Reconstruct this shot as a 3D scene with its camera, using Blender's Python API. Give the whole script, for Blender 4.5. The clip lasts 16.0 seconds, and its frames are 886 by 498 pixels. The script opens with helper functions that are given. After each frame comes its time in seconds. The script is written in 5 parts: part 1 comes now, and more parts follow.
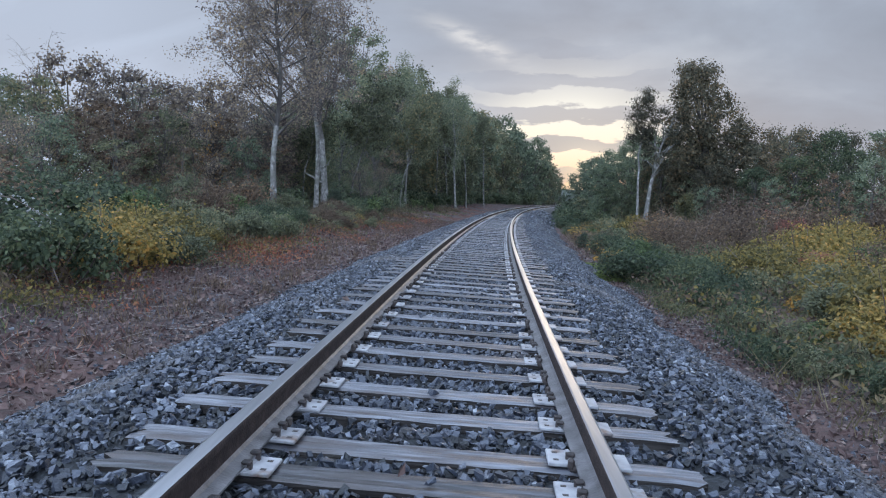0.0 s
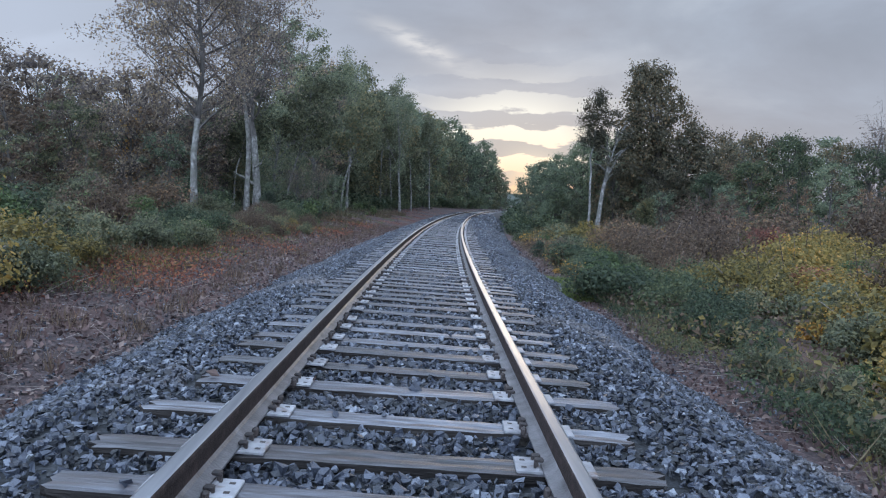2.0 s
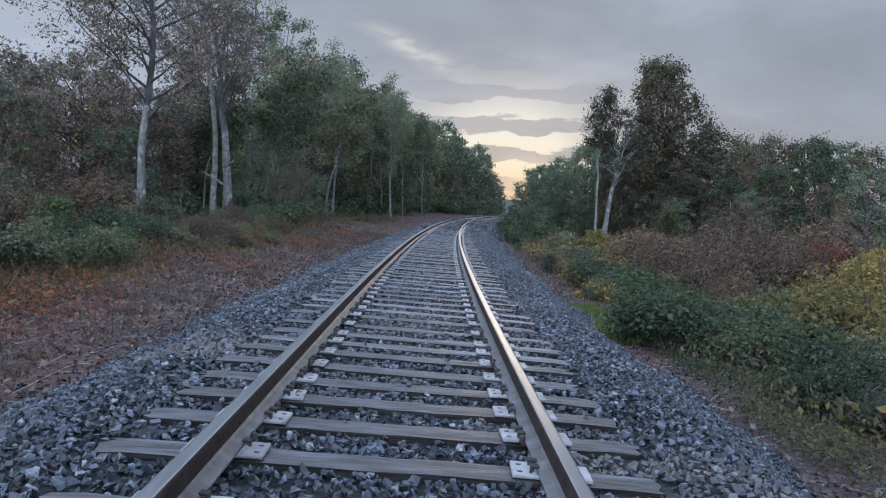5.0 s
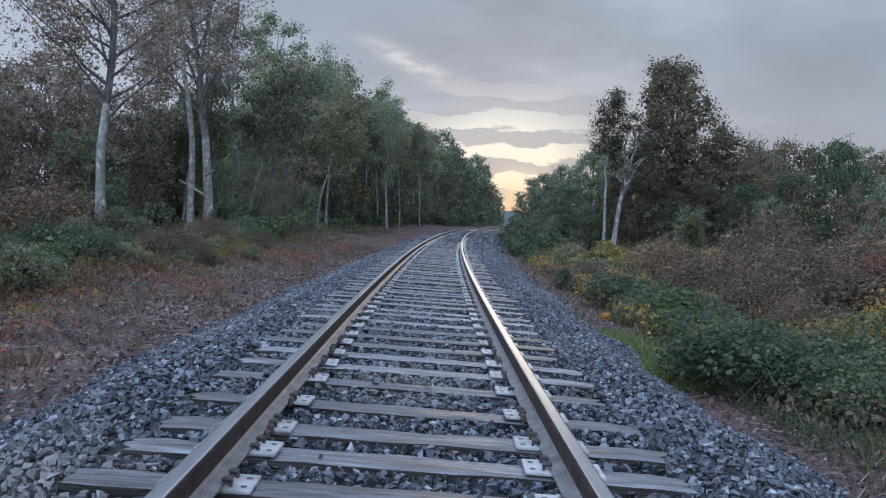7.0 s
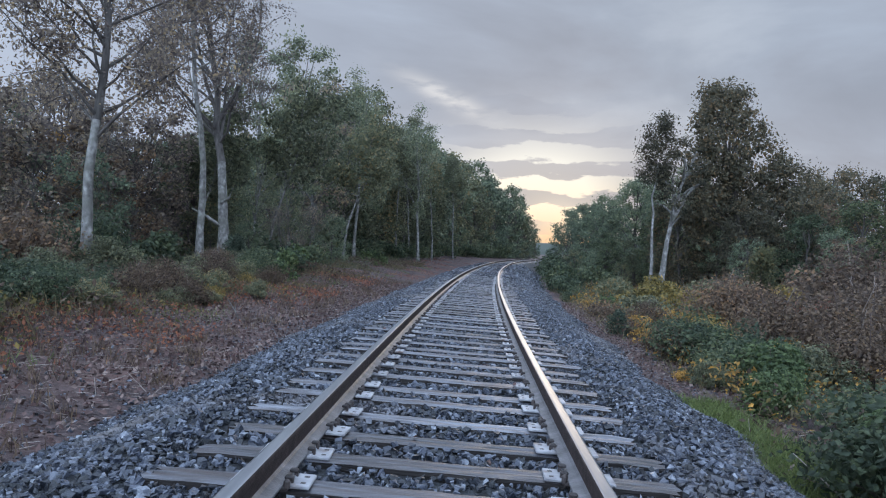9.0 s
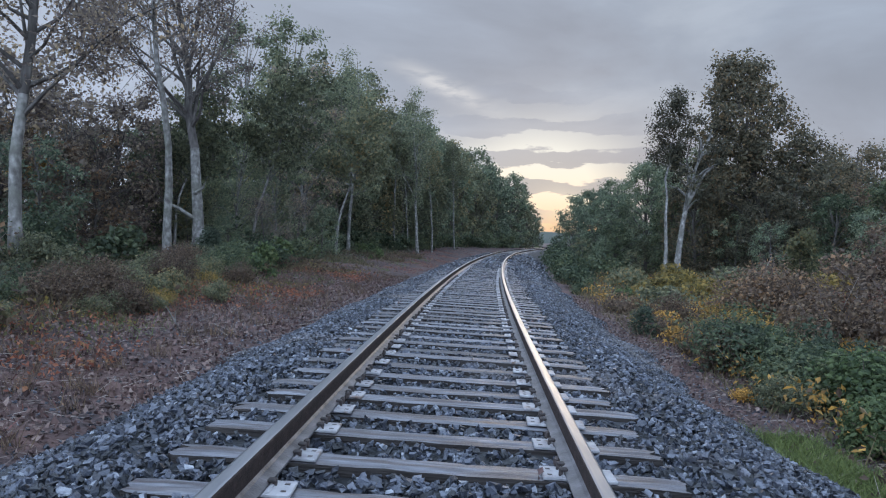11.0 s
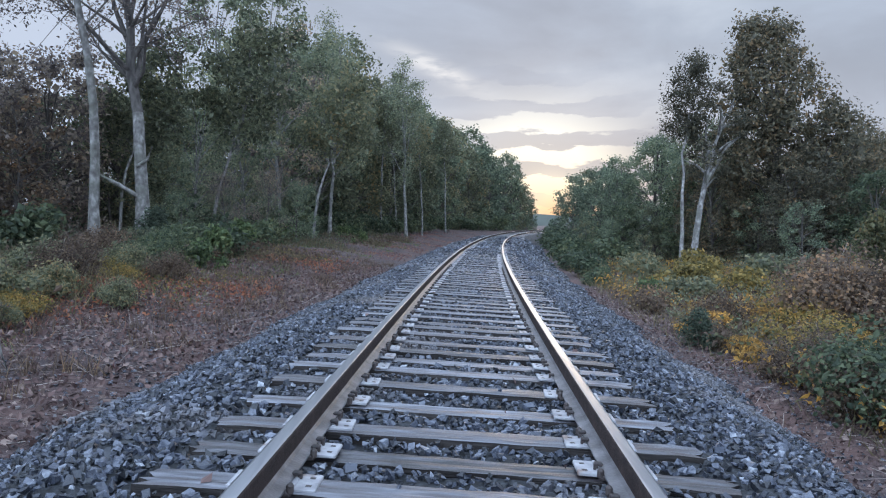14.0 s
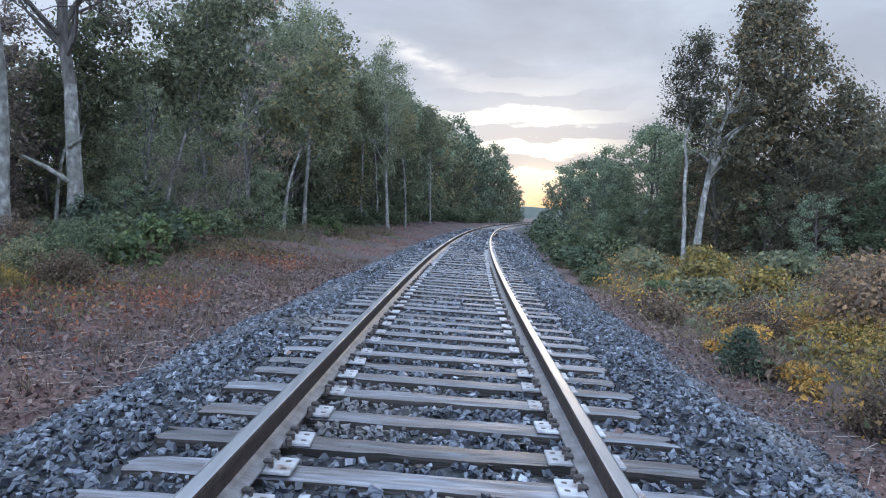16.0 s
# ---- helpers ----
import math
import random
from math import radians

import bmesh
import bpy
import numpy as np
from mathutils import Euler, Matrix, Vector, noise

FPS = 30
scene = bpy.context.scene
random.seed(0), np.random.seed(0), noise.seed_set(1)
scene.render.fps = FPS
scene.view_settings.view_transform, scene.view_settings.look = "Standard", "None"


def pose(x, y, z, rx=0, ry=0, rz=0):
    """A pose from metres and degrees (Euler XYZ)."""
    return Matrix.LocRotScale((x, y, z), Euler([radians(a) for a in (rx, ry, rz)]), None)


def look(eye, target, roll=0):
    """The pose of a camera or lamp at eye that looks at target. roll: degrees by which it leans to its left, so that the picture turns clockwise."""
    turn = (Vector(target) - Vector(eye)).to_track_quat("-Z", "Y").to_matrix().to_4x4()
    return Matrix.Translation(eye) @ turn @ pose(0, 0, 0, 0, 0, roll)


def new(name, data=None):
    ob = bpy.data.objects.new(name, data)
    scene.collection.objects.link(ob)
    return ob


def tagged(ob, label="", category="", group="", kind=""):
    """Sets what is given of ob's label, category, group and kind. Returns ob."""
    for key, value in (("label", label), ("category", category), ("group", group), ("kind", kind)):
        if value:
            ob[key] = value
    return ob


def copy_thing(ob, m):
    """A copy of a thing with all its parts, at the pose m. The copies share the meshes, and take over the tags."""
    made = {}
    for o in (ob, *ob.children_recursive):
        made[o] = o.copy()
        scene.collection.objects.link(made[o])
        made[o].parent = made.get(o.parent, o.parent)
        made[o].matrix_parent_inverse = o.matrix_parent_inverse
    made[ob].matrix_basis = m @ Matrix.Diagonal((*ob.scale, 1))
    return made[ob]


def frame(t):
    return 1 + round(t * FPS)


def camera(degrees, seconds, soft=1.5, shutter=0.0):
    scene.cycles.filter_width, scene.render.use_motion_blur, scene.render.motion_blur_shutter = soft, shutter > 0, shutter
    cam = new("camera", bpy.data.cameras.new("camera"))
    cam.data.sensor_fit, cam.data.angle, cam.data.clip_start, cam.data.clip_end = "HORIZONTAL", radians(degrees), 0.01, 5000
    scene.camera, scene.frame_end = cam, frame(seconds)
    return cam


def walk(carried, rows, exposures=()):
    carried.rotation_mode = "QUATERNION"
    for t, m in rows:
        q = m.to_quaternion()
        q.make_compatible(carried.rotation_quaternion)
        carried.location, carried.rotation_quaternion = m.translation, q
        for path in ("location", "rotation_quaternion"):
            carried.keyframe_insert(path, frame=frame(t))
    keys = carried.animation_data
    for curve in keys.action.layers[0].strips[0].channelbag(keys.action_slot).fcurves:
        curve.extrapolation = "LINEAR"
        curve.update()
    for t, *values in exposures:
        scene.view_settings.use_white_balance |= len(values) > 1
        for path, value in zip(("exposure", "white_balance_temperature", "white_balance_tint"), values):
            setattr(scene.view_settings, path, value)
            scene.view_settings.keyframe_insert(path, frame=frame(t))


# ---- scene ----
cam = camera(61.0, 16.0, soft=1.1)
SKY, SUN = 1.0, 0.25
CLOUD_SCALE, CLOUD_SHIFT, ZENITH, BACK = (0.95, 1.5), (3.0, 1.0), 3.6, 4.5
EXPOSURES = [(0.0, -0.08), (2.5, -0.06), (4.5, -0.28), (7.0, -0.15), (8.5, -0.04), (9.5, -0.15), (10.1, -0.22), (12.4, 0.0), (13.0, 0.0), (14.0, 0.16), (15.0, 0.34), (16.0, 0.36)]
METRES, EYE, TILT, LEAN, TURN = 23.5, 1.146, -3.8, 0.0, 0.0
ROWS = [
    (0.0, 0.0, 0.0, 0.0, -0.0, 0.0, -0.0),
    (0.5, 0.0004, 0.0348, 0.0021, -2.51, 0.1, -0.58),
    (1.0, 0.003, 0.0685, 0.0051, -3.83, 0.49, -0.42),
    (1.5, 0.0017, 0.0988, 0.0073, -4.18, 0.26, -0.16),
    (2.0, 0.0028, 0.1303, 0.01, -4.22, 0.25, -0.19),
    (2.5, 0.0025, 0.1629, 0.012, -4.4, 0.23, -1.06),
    (3.0, 0.0065, 0.1949, 0.015, -4.6, 1.49, -0.93),
    (3.5, 0.0081, 0.226, 0.0166, -5.45, 1.76, -1.39),
    (4.0, 0.0127, 0.2577, 0.019, -5.16, 1.41, -1.03),
    (4.5, 0.0135, 0.2889, 0.0213, -4.89, 0.64, -0.82),
    (7.0, 0.0199, 0.4413, 0.0283, -4.96, 1.55, -0.2),
    (7.5, 0.0226, 0.473, 0.031, -4.67, 2.47, -0.85),
    (8.0, 0.0245, 0.5042, 0.0332, -4.17, 2.42, -0.83),
    (8.5, 0.0279, 0.5359, 0.0352, -3.11, 2.68, -1.05),
    (9.0, 0.0299, 0.5679, 0.0381, -2.41, 3.94, -0.66),
    (9.5, 0.0343, 0.5986, 0.0406, -1.35, 5.62, 0.52),
    (10.0, 0.0371, 0.63, 0.0419, -2.53, 4.28, 0.2),
    (12.5, 0.0474, 0.7763, 0.0514, -1.12, 2.86, 0.69),
    (13.0, 0.0467, 0.8078, 0.0533, -1.14, 2.71, -0.2),
    (13.5, 0.0484, 0.8383, 0.0554, -1.93, 2.6, 0.16),
    (14.0, 0.0498, 0.8698, 0.0576, -2.82, 1.89, 0.53),
    (14.5, 0.0535, 0.9016, 0.0587, -4.12, 1.24, 0.63),
    (15.0, 0.0577, 0.9329, 0.0609, -4.89, 1.01, 0.67),
    (15.5, 0.0611, 0.9636, 0.064, -4.81, 1.62, 0.36),
    (16.0, 0.0638, 0.9945, 0.0658, -3.87, 1.27, 0.24),
]
walk(cam, [(t, pose(0, 0, EYE, TILT, LEAN, TURN) @ pose(METRES * x, METRES * y, METRES * z, 90 + pitch, roll, yaw)) for t, x, y, z, yaw, pitch, roll in ROWS], EXPOSURES)

# ---- world and light ----
GLOW = 11.0   # bearing of the sunrise, degrees clockwise from +y


def make_world():
    w = bpy.data.worlds.new("dawn_sky")
    scene.world = w
    w.use_nodes = True
    nt = w.node_tree
    nt.nodes.clear()
    N, L = nt.nodes.new, nt.links.new

    def math_(op, a, b=None, c=None):
        n = N("ShaderNodeMath")
        n.operation = op
        for i, v in enumerate((a, b, c)):
            if v is None:
                continue
            if isinstance(v, (int, float)):
                n.inputs[i].default_value = v
            else:
                L(v, n.inputs[i])
        return n.outputs[0]

    def ramp(fac, stops, interp="LINEAR"):
        n = N("ShaderNodeValToRGB")
        n.color_ramp.interpolation = interp
        e = n.color_ramp.elements
        while len(e) < len(stops):
            e.new(0.5)
        for el, (p, col) in zip(e, stops):
            el.position = p
            el.color = (*col, 1) if len(col) == 3 else col
        L(fac, n.inputs[0])
        return n.outputs[0]

    def mix(fac, a, b, blend="MIX"):
        n = N("ShaderNodeMix")
        n.data_type, n.blend_type = "RGBA", blend
        for sock, v in ((n.inputs[0], fac), (n.inputs[6], a), (n.inputs[7], b)):
            if isinstance(v, (int, float)):
                sock.default_value = v
            elif isinstance(v, tuple):
                sock.default_value = (*v, 1)
            else:
                L(v, sock)
        return n.outputs[2]

    tc = N("ShaderNodeTexCoord")
    sep = N("ShaderNodeSeparateXYZ")
    L(tc.outputs["Generated"], sep.inputs[0])
    x, y, z = sep.outputs
    zc = math_("MAXIMUM", z, 0.0)
    az = math_("SUBTRACT", math_("ARCTAN2", x, y), radians(GLOW))

    def noise_at(a, b, scale, detail=6, rough=0.55, twist=0.0):
        c = N("ShaderNodeCombineXYZ")
        for k, v in enumerate((a, b)):
            if isinstance(v, float):
                c.inputs[k].default_value = v
            else:
                L(v, c.inputs[k])
        n = N("ShaderNodeTexNoise")
        n.inputs["Scale"].default_value, n.inputs["Detail"].default_value = scale, detail
        n.inputs["Roughness"].default_value, n.inputs["Distortion"].default_value = rough, twist
        L(c.outputs[0], n.inputs[0])
        return n.outputs[0]

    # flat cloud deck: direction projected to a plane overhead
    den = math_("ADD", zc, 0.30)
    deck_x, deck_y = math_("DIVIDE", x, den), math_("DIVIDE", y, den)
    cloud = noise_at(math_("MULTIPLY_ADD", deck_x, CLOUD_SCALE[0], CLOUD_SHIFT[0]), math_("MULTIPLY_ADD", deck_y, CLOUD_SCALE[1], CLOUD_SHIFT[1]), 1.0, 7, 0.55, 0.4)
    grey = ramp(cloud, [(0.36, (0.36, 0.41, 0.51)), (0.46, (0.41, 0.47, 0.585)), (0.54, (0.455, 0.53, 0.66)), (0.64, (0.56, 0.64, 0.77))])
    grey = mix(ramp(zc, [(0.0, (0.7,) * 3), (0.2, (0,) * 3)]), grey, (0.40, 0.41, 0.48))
    # the deck thins out away from the sunrise, on both sides
    thin = ramp(math_("MULTIPLY_ADD", az, 0.5, 0.5), [(0.19, (1.55,) * 3), (0.40, (1.05,) * 3), (0.575, (0.9,) * 3), (0.8, (1.12,) * 3)])
    grey = mix(1.0, grey, thin, "MULTIPLY")
    # a thinner place in the deck, high beside the sunrise
    d1 = math_("DIVIDE", math_("SUBTRACT", az, radians(-8.6)), 0.055)
    d2 = math_("DIVIDE", math_("SUBTRACT", math_("MULTIPLY_ADD", az, 0.42, zc), 0.138), 0.012)
    blob = math_("EXPONENT", math_("MULTIPLY", math_("ADD", math_("MULTIPLY", d1, d1), math_("MULTIPLY", d2, d2)), -1.0))
    wisp = noise_at(math_("MULTIPLY", az, 16.0), math_("MULTIPLY", zc, 50.0), 1.0, 5)
    blob = math_("MULTIPLY", blob, ramp(wisp, [(0.35, (0,) * 3), (0.55, (1,) * 3)]))
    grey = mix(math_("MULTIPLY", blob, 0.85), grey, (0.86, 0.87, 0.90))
    sky = N("ShaderNodeTexSky")
    sky.sky_type = "NISHITA"
    sky.sun_disc = False
    sky.sun_elevation = radians(4)
    sky.sun_rotation = radians(GLOW)
    clear = mix(1.0, sky.outputs[0], (0.06, 0.06, 0.06), "MULTIPLY")
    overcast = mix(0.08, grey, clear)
    # the deck is brightest overhead, as under any overcast sky
    lift = ramp(zc, [(0.36, (1 / ZENITH,) * 3), (0.62, (0.7,) * 3), (0.95, (1.0,) * 3)])
    # and the clouds opposite the sunrise are lit from the front
    facing = math_("ADD", math_("MULTIPLY", x, -math.sin(radians(GLOW))), math_("MULTIPLY", y, -math.cos(radians(GLOW))))
    back = math_("MULTIPLY", ramp(facing, [(0.0, (0,) * 3), (0.75, (1,) * 3)]), BACK)
    lift = math_("MAXIMUM", math_("MULTIPLY", lift, ZENITH), math_("ADD", back, 1.0))
    tint = mix(math_("MULTIPLY", math_("SUBTRACT", lift, 1.0), 0.6), (1.0, 1.0, 1.0), (0.89, 1.0, 1.085))
    overcast = mix(1.0, mix(1.0, overcast, lift, "MULTIPLY"), tint, "MULTIPLY")
    # open strips under the deck by the sunrise
    wob = noise_at(math_("MULTIPLY", az, 11.0), math_("MULTIPLY", zc, 40.0), 1.0, 5, 0.6)
    swell = noise_at(math_("MULTIPLY", az, 6.0), math_("MULTIPLY", zc, 9.0), 1.0, 3, 0.5)
    phase = math_("ADD", math_("MULTIPLY", math_("SUBTRACT", zc, 0.047), 6.2832 / 0.041), math_("MULTIPLY_ADD", math_("SUBTRACT", wob, 0.5), 7.0, math_("MULTIPLY", math_("SUBTRACT", swell, 0.5), 7.0)))
    strip = ramp(math_("MULTIPLY_ADD", math_("COSINE", phase), 0.5, 0.5), [(0.36, (0.04,) * 3), (0.6, (1,) * 3)])
    q1 = math_("DIVIDE", math_("ADD", az, 0.03), 0.105)
    q2 = math_("DIVIDE", math_("SUBTRACT", zc, 0.075), 0.068)
    halo = math_("EXPONENT", math_("MULTIPLY", math_("ADD", math_("MULTIPLY", q1, q1), math_("MULTIPLY", q2, q2)), -1.0))
    near_sun = math_("EXPONENT", math_("MULTIPLY", math_("ADD", math_("POWER", math_("DIVIDE", az, 0.04), 2.0), math_("POWER", math_("DIVIDE", math_("SUBTRACT", zc, 0.028), 0.035), 2.0)), -1.0))
    open_ = math_("MINIMUM", math_("ADD", math_("MULTIPLY", math_("MULTIPLY", halo, 1.5), strip), math_("MULTIPLY", near_sun, 0.8)), 1.0)
    warm = ramp(zc, [(0.0, (0.95, 0.64, 0.42)), (0.026, (1.15, 0.86, 0.55)), (0.06, (1.22, 1.05, 0.80)), (0.11, (1.10, 1.06, 0.95)), (0.2, (0.90, 0.90, 0.90))])
    base = mix(math_("MULTIPLY", halo, 0.55), overcast, (0.62, 0.57, 0.52))
    final = mix(open_, base, warm)
    e1 = math_("DIVIDE", math_("SUBTRACT", az, 0.03), 0.035)
    e2 = math_("DIVIDE", math_("SUBTRACT", zc, 0.012), 0.016)
    ember = math_("EXPONENT", math_("MULTIPLY", math_("ADD", math_("MULTIPLY", e1, e1), math_("MULTIPLY", e2, e2)), -1.0))
    final = mix(math_("MULTIPLY", ember, 0.8), final, (1.25, 0.60, 0.24))
    bg = N("ShaderNodeBackground")
    bg.inputs[1].default_value = SKY
    L(final, bg.inputs[0])
    out = N("ShaderNodeOutputWorld")
    L(bg.outputs[0], out.inputs[0])


make_world()
sun = new("sun", bpy.data.lights.new("sun", "SUN"))
sun.data.energy, sun.data.angle, sun.data.color = SUN, radians(14), (1.0, 0.78, 0.55)
sun.matrix_world = look((0, 0, 50), Vector((0, 0, 50)) - 10 * Vector((math.sin(radians(GLOW)), math.cos(radians(GLOW)), math.tan(radians(5)))))


# ---- materials ----
def material(name, stops, scale=4.0, rough=0.8, metal=0.0, bump=0.2, bump_scale=40.0, stretch=(1, 1, 1), island=0.0, obj_random=0.0, stain=None, trans=0.0, spec=0.5):
    """Noise through a colour ramp, with per-leaf or per-object variation, a stain at a larger scale and fine relief."""
    m = bpy.data.materials.new(name)
    m.use_nodes = True
    nt = m.node_tree
    N, L = nt.nodes.new, nt.links.new
    bsdf = nt.nodes["Principled BSDF"]
    tc = N("ShaderNodeTexCoord")
    mp = N("ShaderNodeMapping")
    mp.inputs["Scale"].default_value = stretch
    L(tc.outputs["Object"], mp.inputs[0])
    vec = mp.outputs[0]
    info = N("ShaderNodeObjectInfo")
    if obj_random:
        add = N("ShaderNodeVectorMath")
        add.operation = "MULTIPLY_ADD"
        L(info.outputs["Random"], add.inputs[0])
        add.inputs[1].default_value = (37, 53, 71)
        L(vec, add.inputs[2])
        vec = add.outputs[0]
    n = N("ShaderNodeTexNoise")
    n.inputs["Scale"].default_value, n.inputs["Detail"].default_value = scale, 6
    L(vec, n.inputs[0])
    fac = n.outputs[0]
    if island:
        geo = N("ShaderNodeNewGeometry")
        mx = N("ShaderNodeMix")
        mx.inputs[0].default_value = island
        L(fac, mx.inputs[2])
        L(geo.outputs["Random Per Island"], mx.inputs[3])
        fac = mx.outputs[0]
    if obj_random:
        ma = N("ShaderNodeMath")
        ma.operation = "MULTIPLY_ADD"
        L(info.outputs["Random"], ma.inputs[0])
        ma.inputs[1].default_value = obj_random
        off = N("ShaderNodeMath")
        off.operation = "SUBTRACT"
        L(fac, off.inputs[0])
        off.inputs[1].default_value = obj_random / 2
        L(off.outputs[0], ma.inputs[2])
        fac = ma.outputs[0]
    cr = N("ShaderNodeValToRGB")
    e = cr.color_ramp.elements
    while len(e) < len(stops):
        e.new(0.5)
    for el, (p, col) in zip(e, stops):
        el.position, el.color = p, (*col, 1)
    L(fac, cr.inputs[0])
    col = cr.outputs[0]
    if stain:
        sc, lo, hi, scol = stain
        n2 = N("ShaderNodeTexNoise")
        n2.inputs["Scale"].default_value, n2.inputs["Detail"].default_value = sc, 4
        L(tc.outputs["Object"] if not obj_random else vec, n2.inputs[0])
        r2 = N("ShaderNodeValToRGB")
        r2.color_ramp.elements[0].position, r2.color_ramp.elements[1].position = lo, hi
        L(n2.outputs[0], r2.inputs[0])
        mc = N("ShaderNodeMix")
        mc.data_type = "RGBA"
        L(r2.outputs[0], mc.inputs[0])
        L(col, mc.inputs[6])
        mc.inputs[7].default_value = (*scol, 1)
        col = mc.outputs[2]
    L(col, bsdf.inputs["Base Color"])
    bsdf.inputs["Roughness"].default_value, bsdf.inputs["Metallic"].default_value = rough, metal
    bsdf.inputs["Specular IOR Level"].default_value = spec
    if bump:
        nb = N("ShaderNodeTexNoise")
        nb.inputs["Scale"].default_value, nb.inputs["Detail"].default_value = bump_scale, 5
        L(vec, nb.inputs[0])
        b = N("ShaderNodeBump")
        b.inputs["Strength"].default_value, b.inputs["Distance"].default_value = bump, 0.02
        L(nb.outputs[0], b.inputs["Height"])
        L(b.outputs[0], bsdf.inputs["Normal"])
    if trans:
        tr = N("ShaderNodeBsdfTranslucent")
        L(col, tr.inputs[0])
        ms = N("ShaderNodeMixShader")
        ms.inputs[0].default_value = trans
        L(bsdf.outputs[0], ms.inputs[1])
        L(tr.outputs[0], ms.inputs[2])
        L(ms.outputs[0], nt.nodes["Material Output"].inputs[0])
    return m


def leaf_mat(name, a, b, c, d=None):
    """Leaves in colours a to c, with a few of colour d."""
    stops = [(p, tuple(1.65 * k for k in q)) for p, q in ((0.2, a), (0.5, b), (0.78, c), (0.9, d or c))]
    return material(name, stops, scale=0.6, rough=0.6, bump=0, island=0.65, trans=0.5, spec=0.35, obj_random=0.3)


LITTER = material("dry_leaf_litter", [(0.25, (0.015, 0.0105, 0.0112)), (0.45, (0.038, 0.0245, 0.0255)), (0.6, (0.068, 0.044, 0.044)), (0.75, (0.13, 0.093, 0.088))], scale=22, rough=0.95, bump=1.0, bump_scale=30, stain=(0.55, 0.48, 0.64, (0.088, 0.046, 0.039)))
STONE = material("crushed_granite", [(0.2, (0.007, 0.0085, 0.0125)), (0.42, (0.0215, 0.025, 0.0365)), (0.64, (0.0545, 0.062, 0.086)), (0.84, (0.121, 0.132, 0.166)), (0.97, (0.42, 0.44, 0.47))], scale=30, rough=0.38, bump=0.4, bump_scale=120, island=0.75, stain=(0.5, 0.55, 0.75, (0.13, 0.115, 0.115)))
# near black: the shade in the gaps between stones is painted into the bed
BED = material("shaded_ballast_fines", [(0.35, (0.004, 0.0045, 0.006)), (0.5, (0.010, 0.0115, 0.015)), (0.66, (0.03, 0.034, 0.042))], scale=30, rough=0.8, bump=1.0, bump_scale=30)
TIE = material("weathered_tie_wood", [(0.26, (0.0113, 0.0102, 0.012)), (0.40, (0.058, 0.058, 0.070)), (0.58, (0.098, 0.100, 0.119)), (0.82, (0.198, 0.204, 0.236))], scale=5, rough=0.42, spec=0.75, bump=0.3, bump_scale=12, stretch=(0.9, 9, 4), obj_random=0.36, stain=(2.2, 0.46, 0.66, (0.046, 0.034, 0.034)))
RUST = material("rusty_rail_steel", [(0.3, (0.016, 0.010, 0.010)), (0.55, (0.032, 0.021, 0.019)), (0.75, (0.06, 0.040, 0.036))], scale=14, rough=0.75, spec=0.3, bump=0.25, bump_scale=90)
# the sky's sheen on the damp rail foot is put into this paler grey
FOOT = material("damp_sheen_rail_foot", [(0.3, (0.065, 0.06, 0.065)), (0.6, (0.15, 0.143, 0.152)), (0.8, (0.25, 0.24, 0.25))], scale=9, rough=0.42, bump=0.2, bump_scale=70)
# creosote brown of the tie sides, with their shade darkened into the colour
TIESIDE = material("shaded_creosote_tie_side", [(0.3, (0.012, 0.010, 0.010)), (0.6, (0.034, 0.029, 0.028)), (0.8, (0.06, 0.053, 0.05))], scale=6, rough=0.8, spec=0.2, bump=0.6, bump_scale=12, stretch=(0.4, 6, 8), obj_random=0.2)
STEEL = material("polished_rail_head", [(0.35, (0.34, 0.355, 0.399)), (0.65, (0.433, 0.45, 0.49))], scale=3, rough=0.33, metal=1.0, bump=0.03, bump_scale=200, stretch=(9, 0.4, 1))
PLATE = material("grey_tie_plate_steel", [(0.3, (0.187, 0.183, 0.198)), (0.55, (0.312, 0.308, 0.328)), (0.8, (0.406, 0.402, 0.423))], scale=12, rough=0.5, bump=0.15, bump_scale=90, obj_random=0.2, stain=(8, 0.58, 0.7, (0.14, 0.09, 0.07)))
IRON = material("dark_spike_iron", [(0.3, (0.02, 0.016, 0.017)), (0.7, (0.06, 0.045, 0.042))], scale=30, rough=0.6, bump=0.2)
BARK = material("pale_grey_bark", [(0.3, (0.06, 0.054, 0.05)), (0.5, (0.145, 0.137, 0.13)), (0.7, (0.30, 0.29, 0.28))], scale=5, rough=0.9, bump=0.6, bump_scale=9, stretch=(1.4, 1.4, 1.0), stain=(1.3, 0.5, 0.7, (0.10, 0.10, 0.08)))
DARKBARK = material("dark_bark", [(0.3, (0.035, 0.03, 0.028)), (0.6, (0.09, 0.08, 0.075)), (0.8, (0.15, 0.14, 0.13))], scale=4, rough=0.95, bump=0.6, bump_scale=10, stretch=(2, 2, 0.5))
TWIG = material("dry_twigs", [(0.2, (0.0432, 0.0302, 0.0288)), (0.55, (0.115, 0.0828, 0.0756)), (0.85, (0.288, 0.245, 0.223))], scale=2, rough=0.9, bump=0, island=0.8)
SCRAP = material("dry_leaves", [(0.15, (0.0382, 0.0204, 0.0195)), (0.4, (0.0808, 0.045, 0.0416)), (0.65, (0.126, 0.079, 0.071)), (0.92, (0.215, 0.16, 0.14))], scale=0.7, rough=0.85, bump=0, island=0.75)
GREEN = leaf_mat("dark_green_leaves", (0.0387, 0.05192, 0.03693), (0.08, 0.09865, 0.0675), (0.1369, 0.1534, 0.09558))
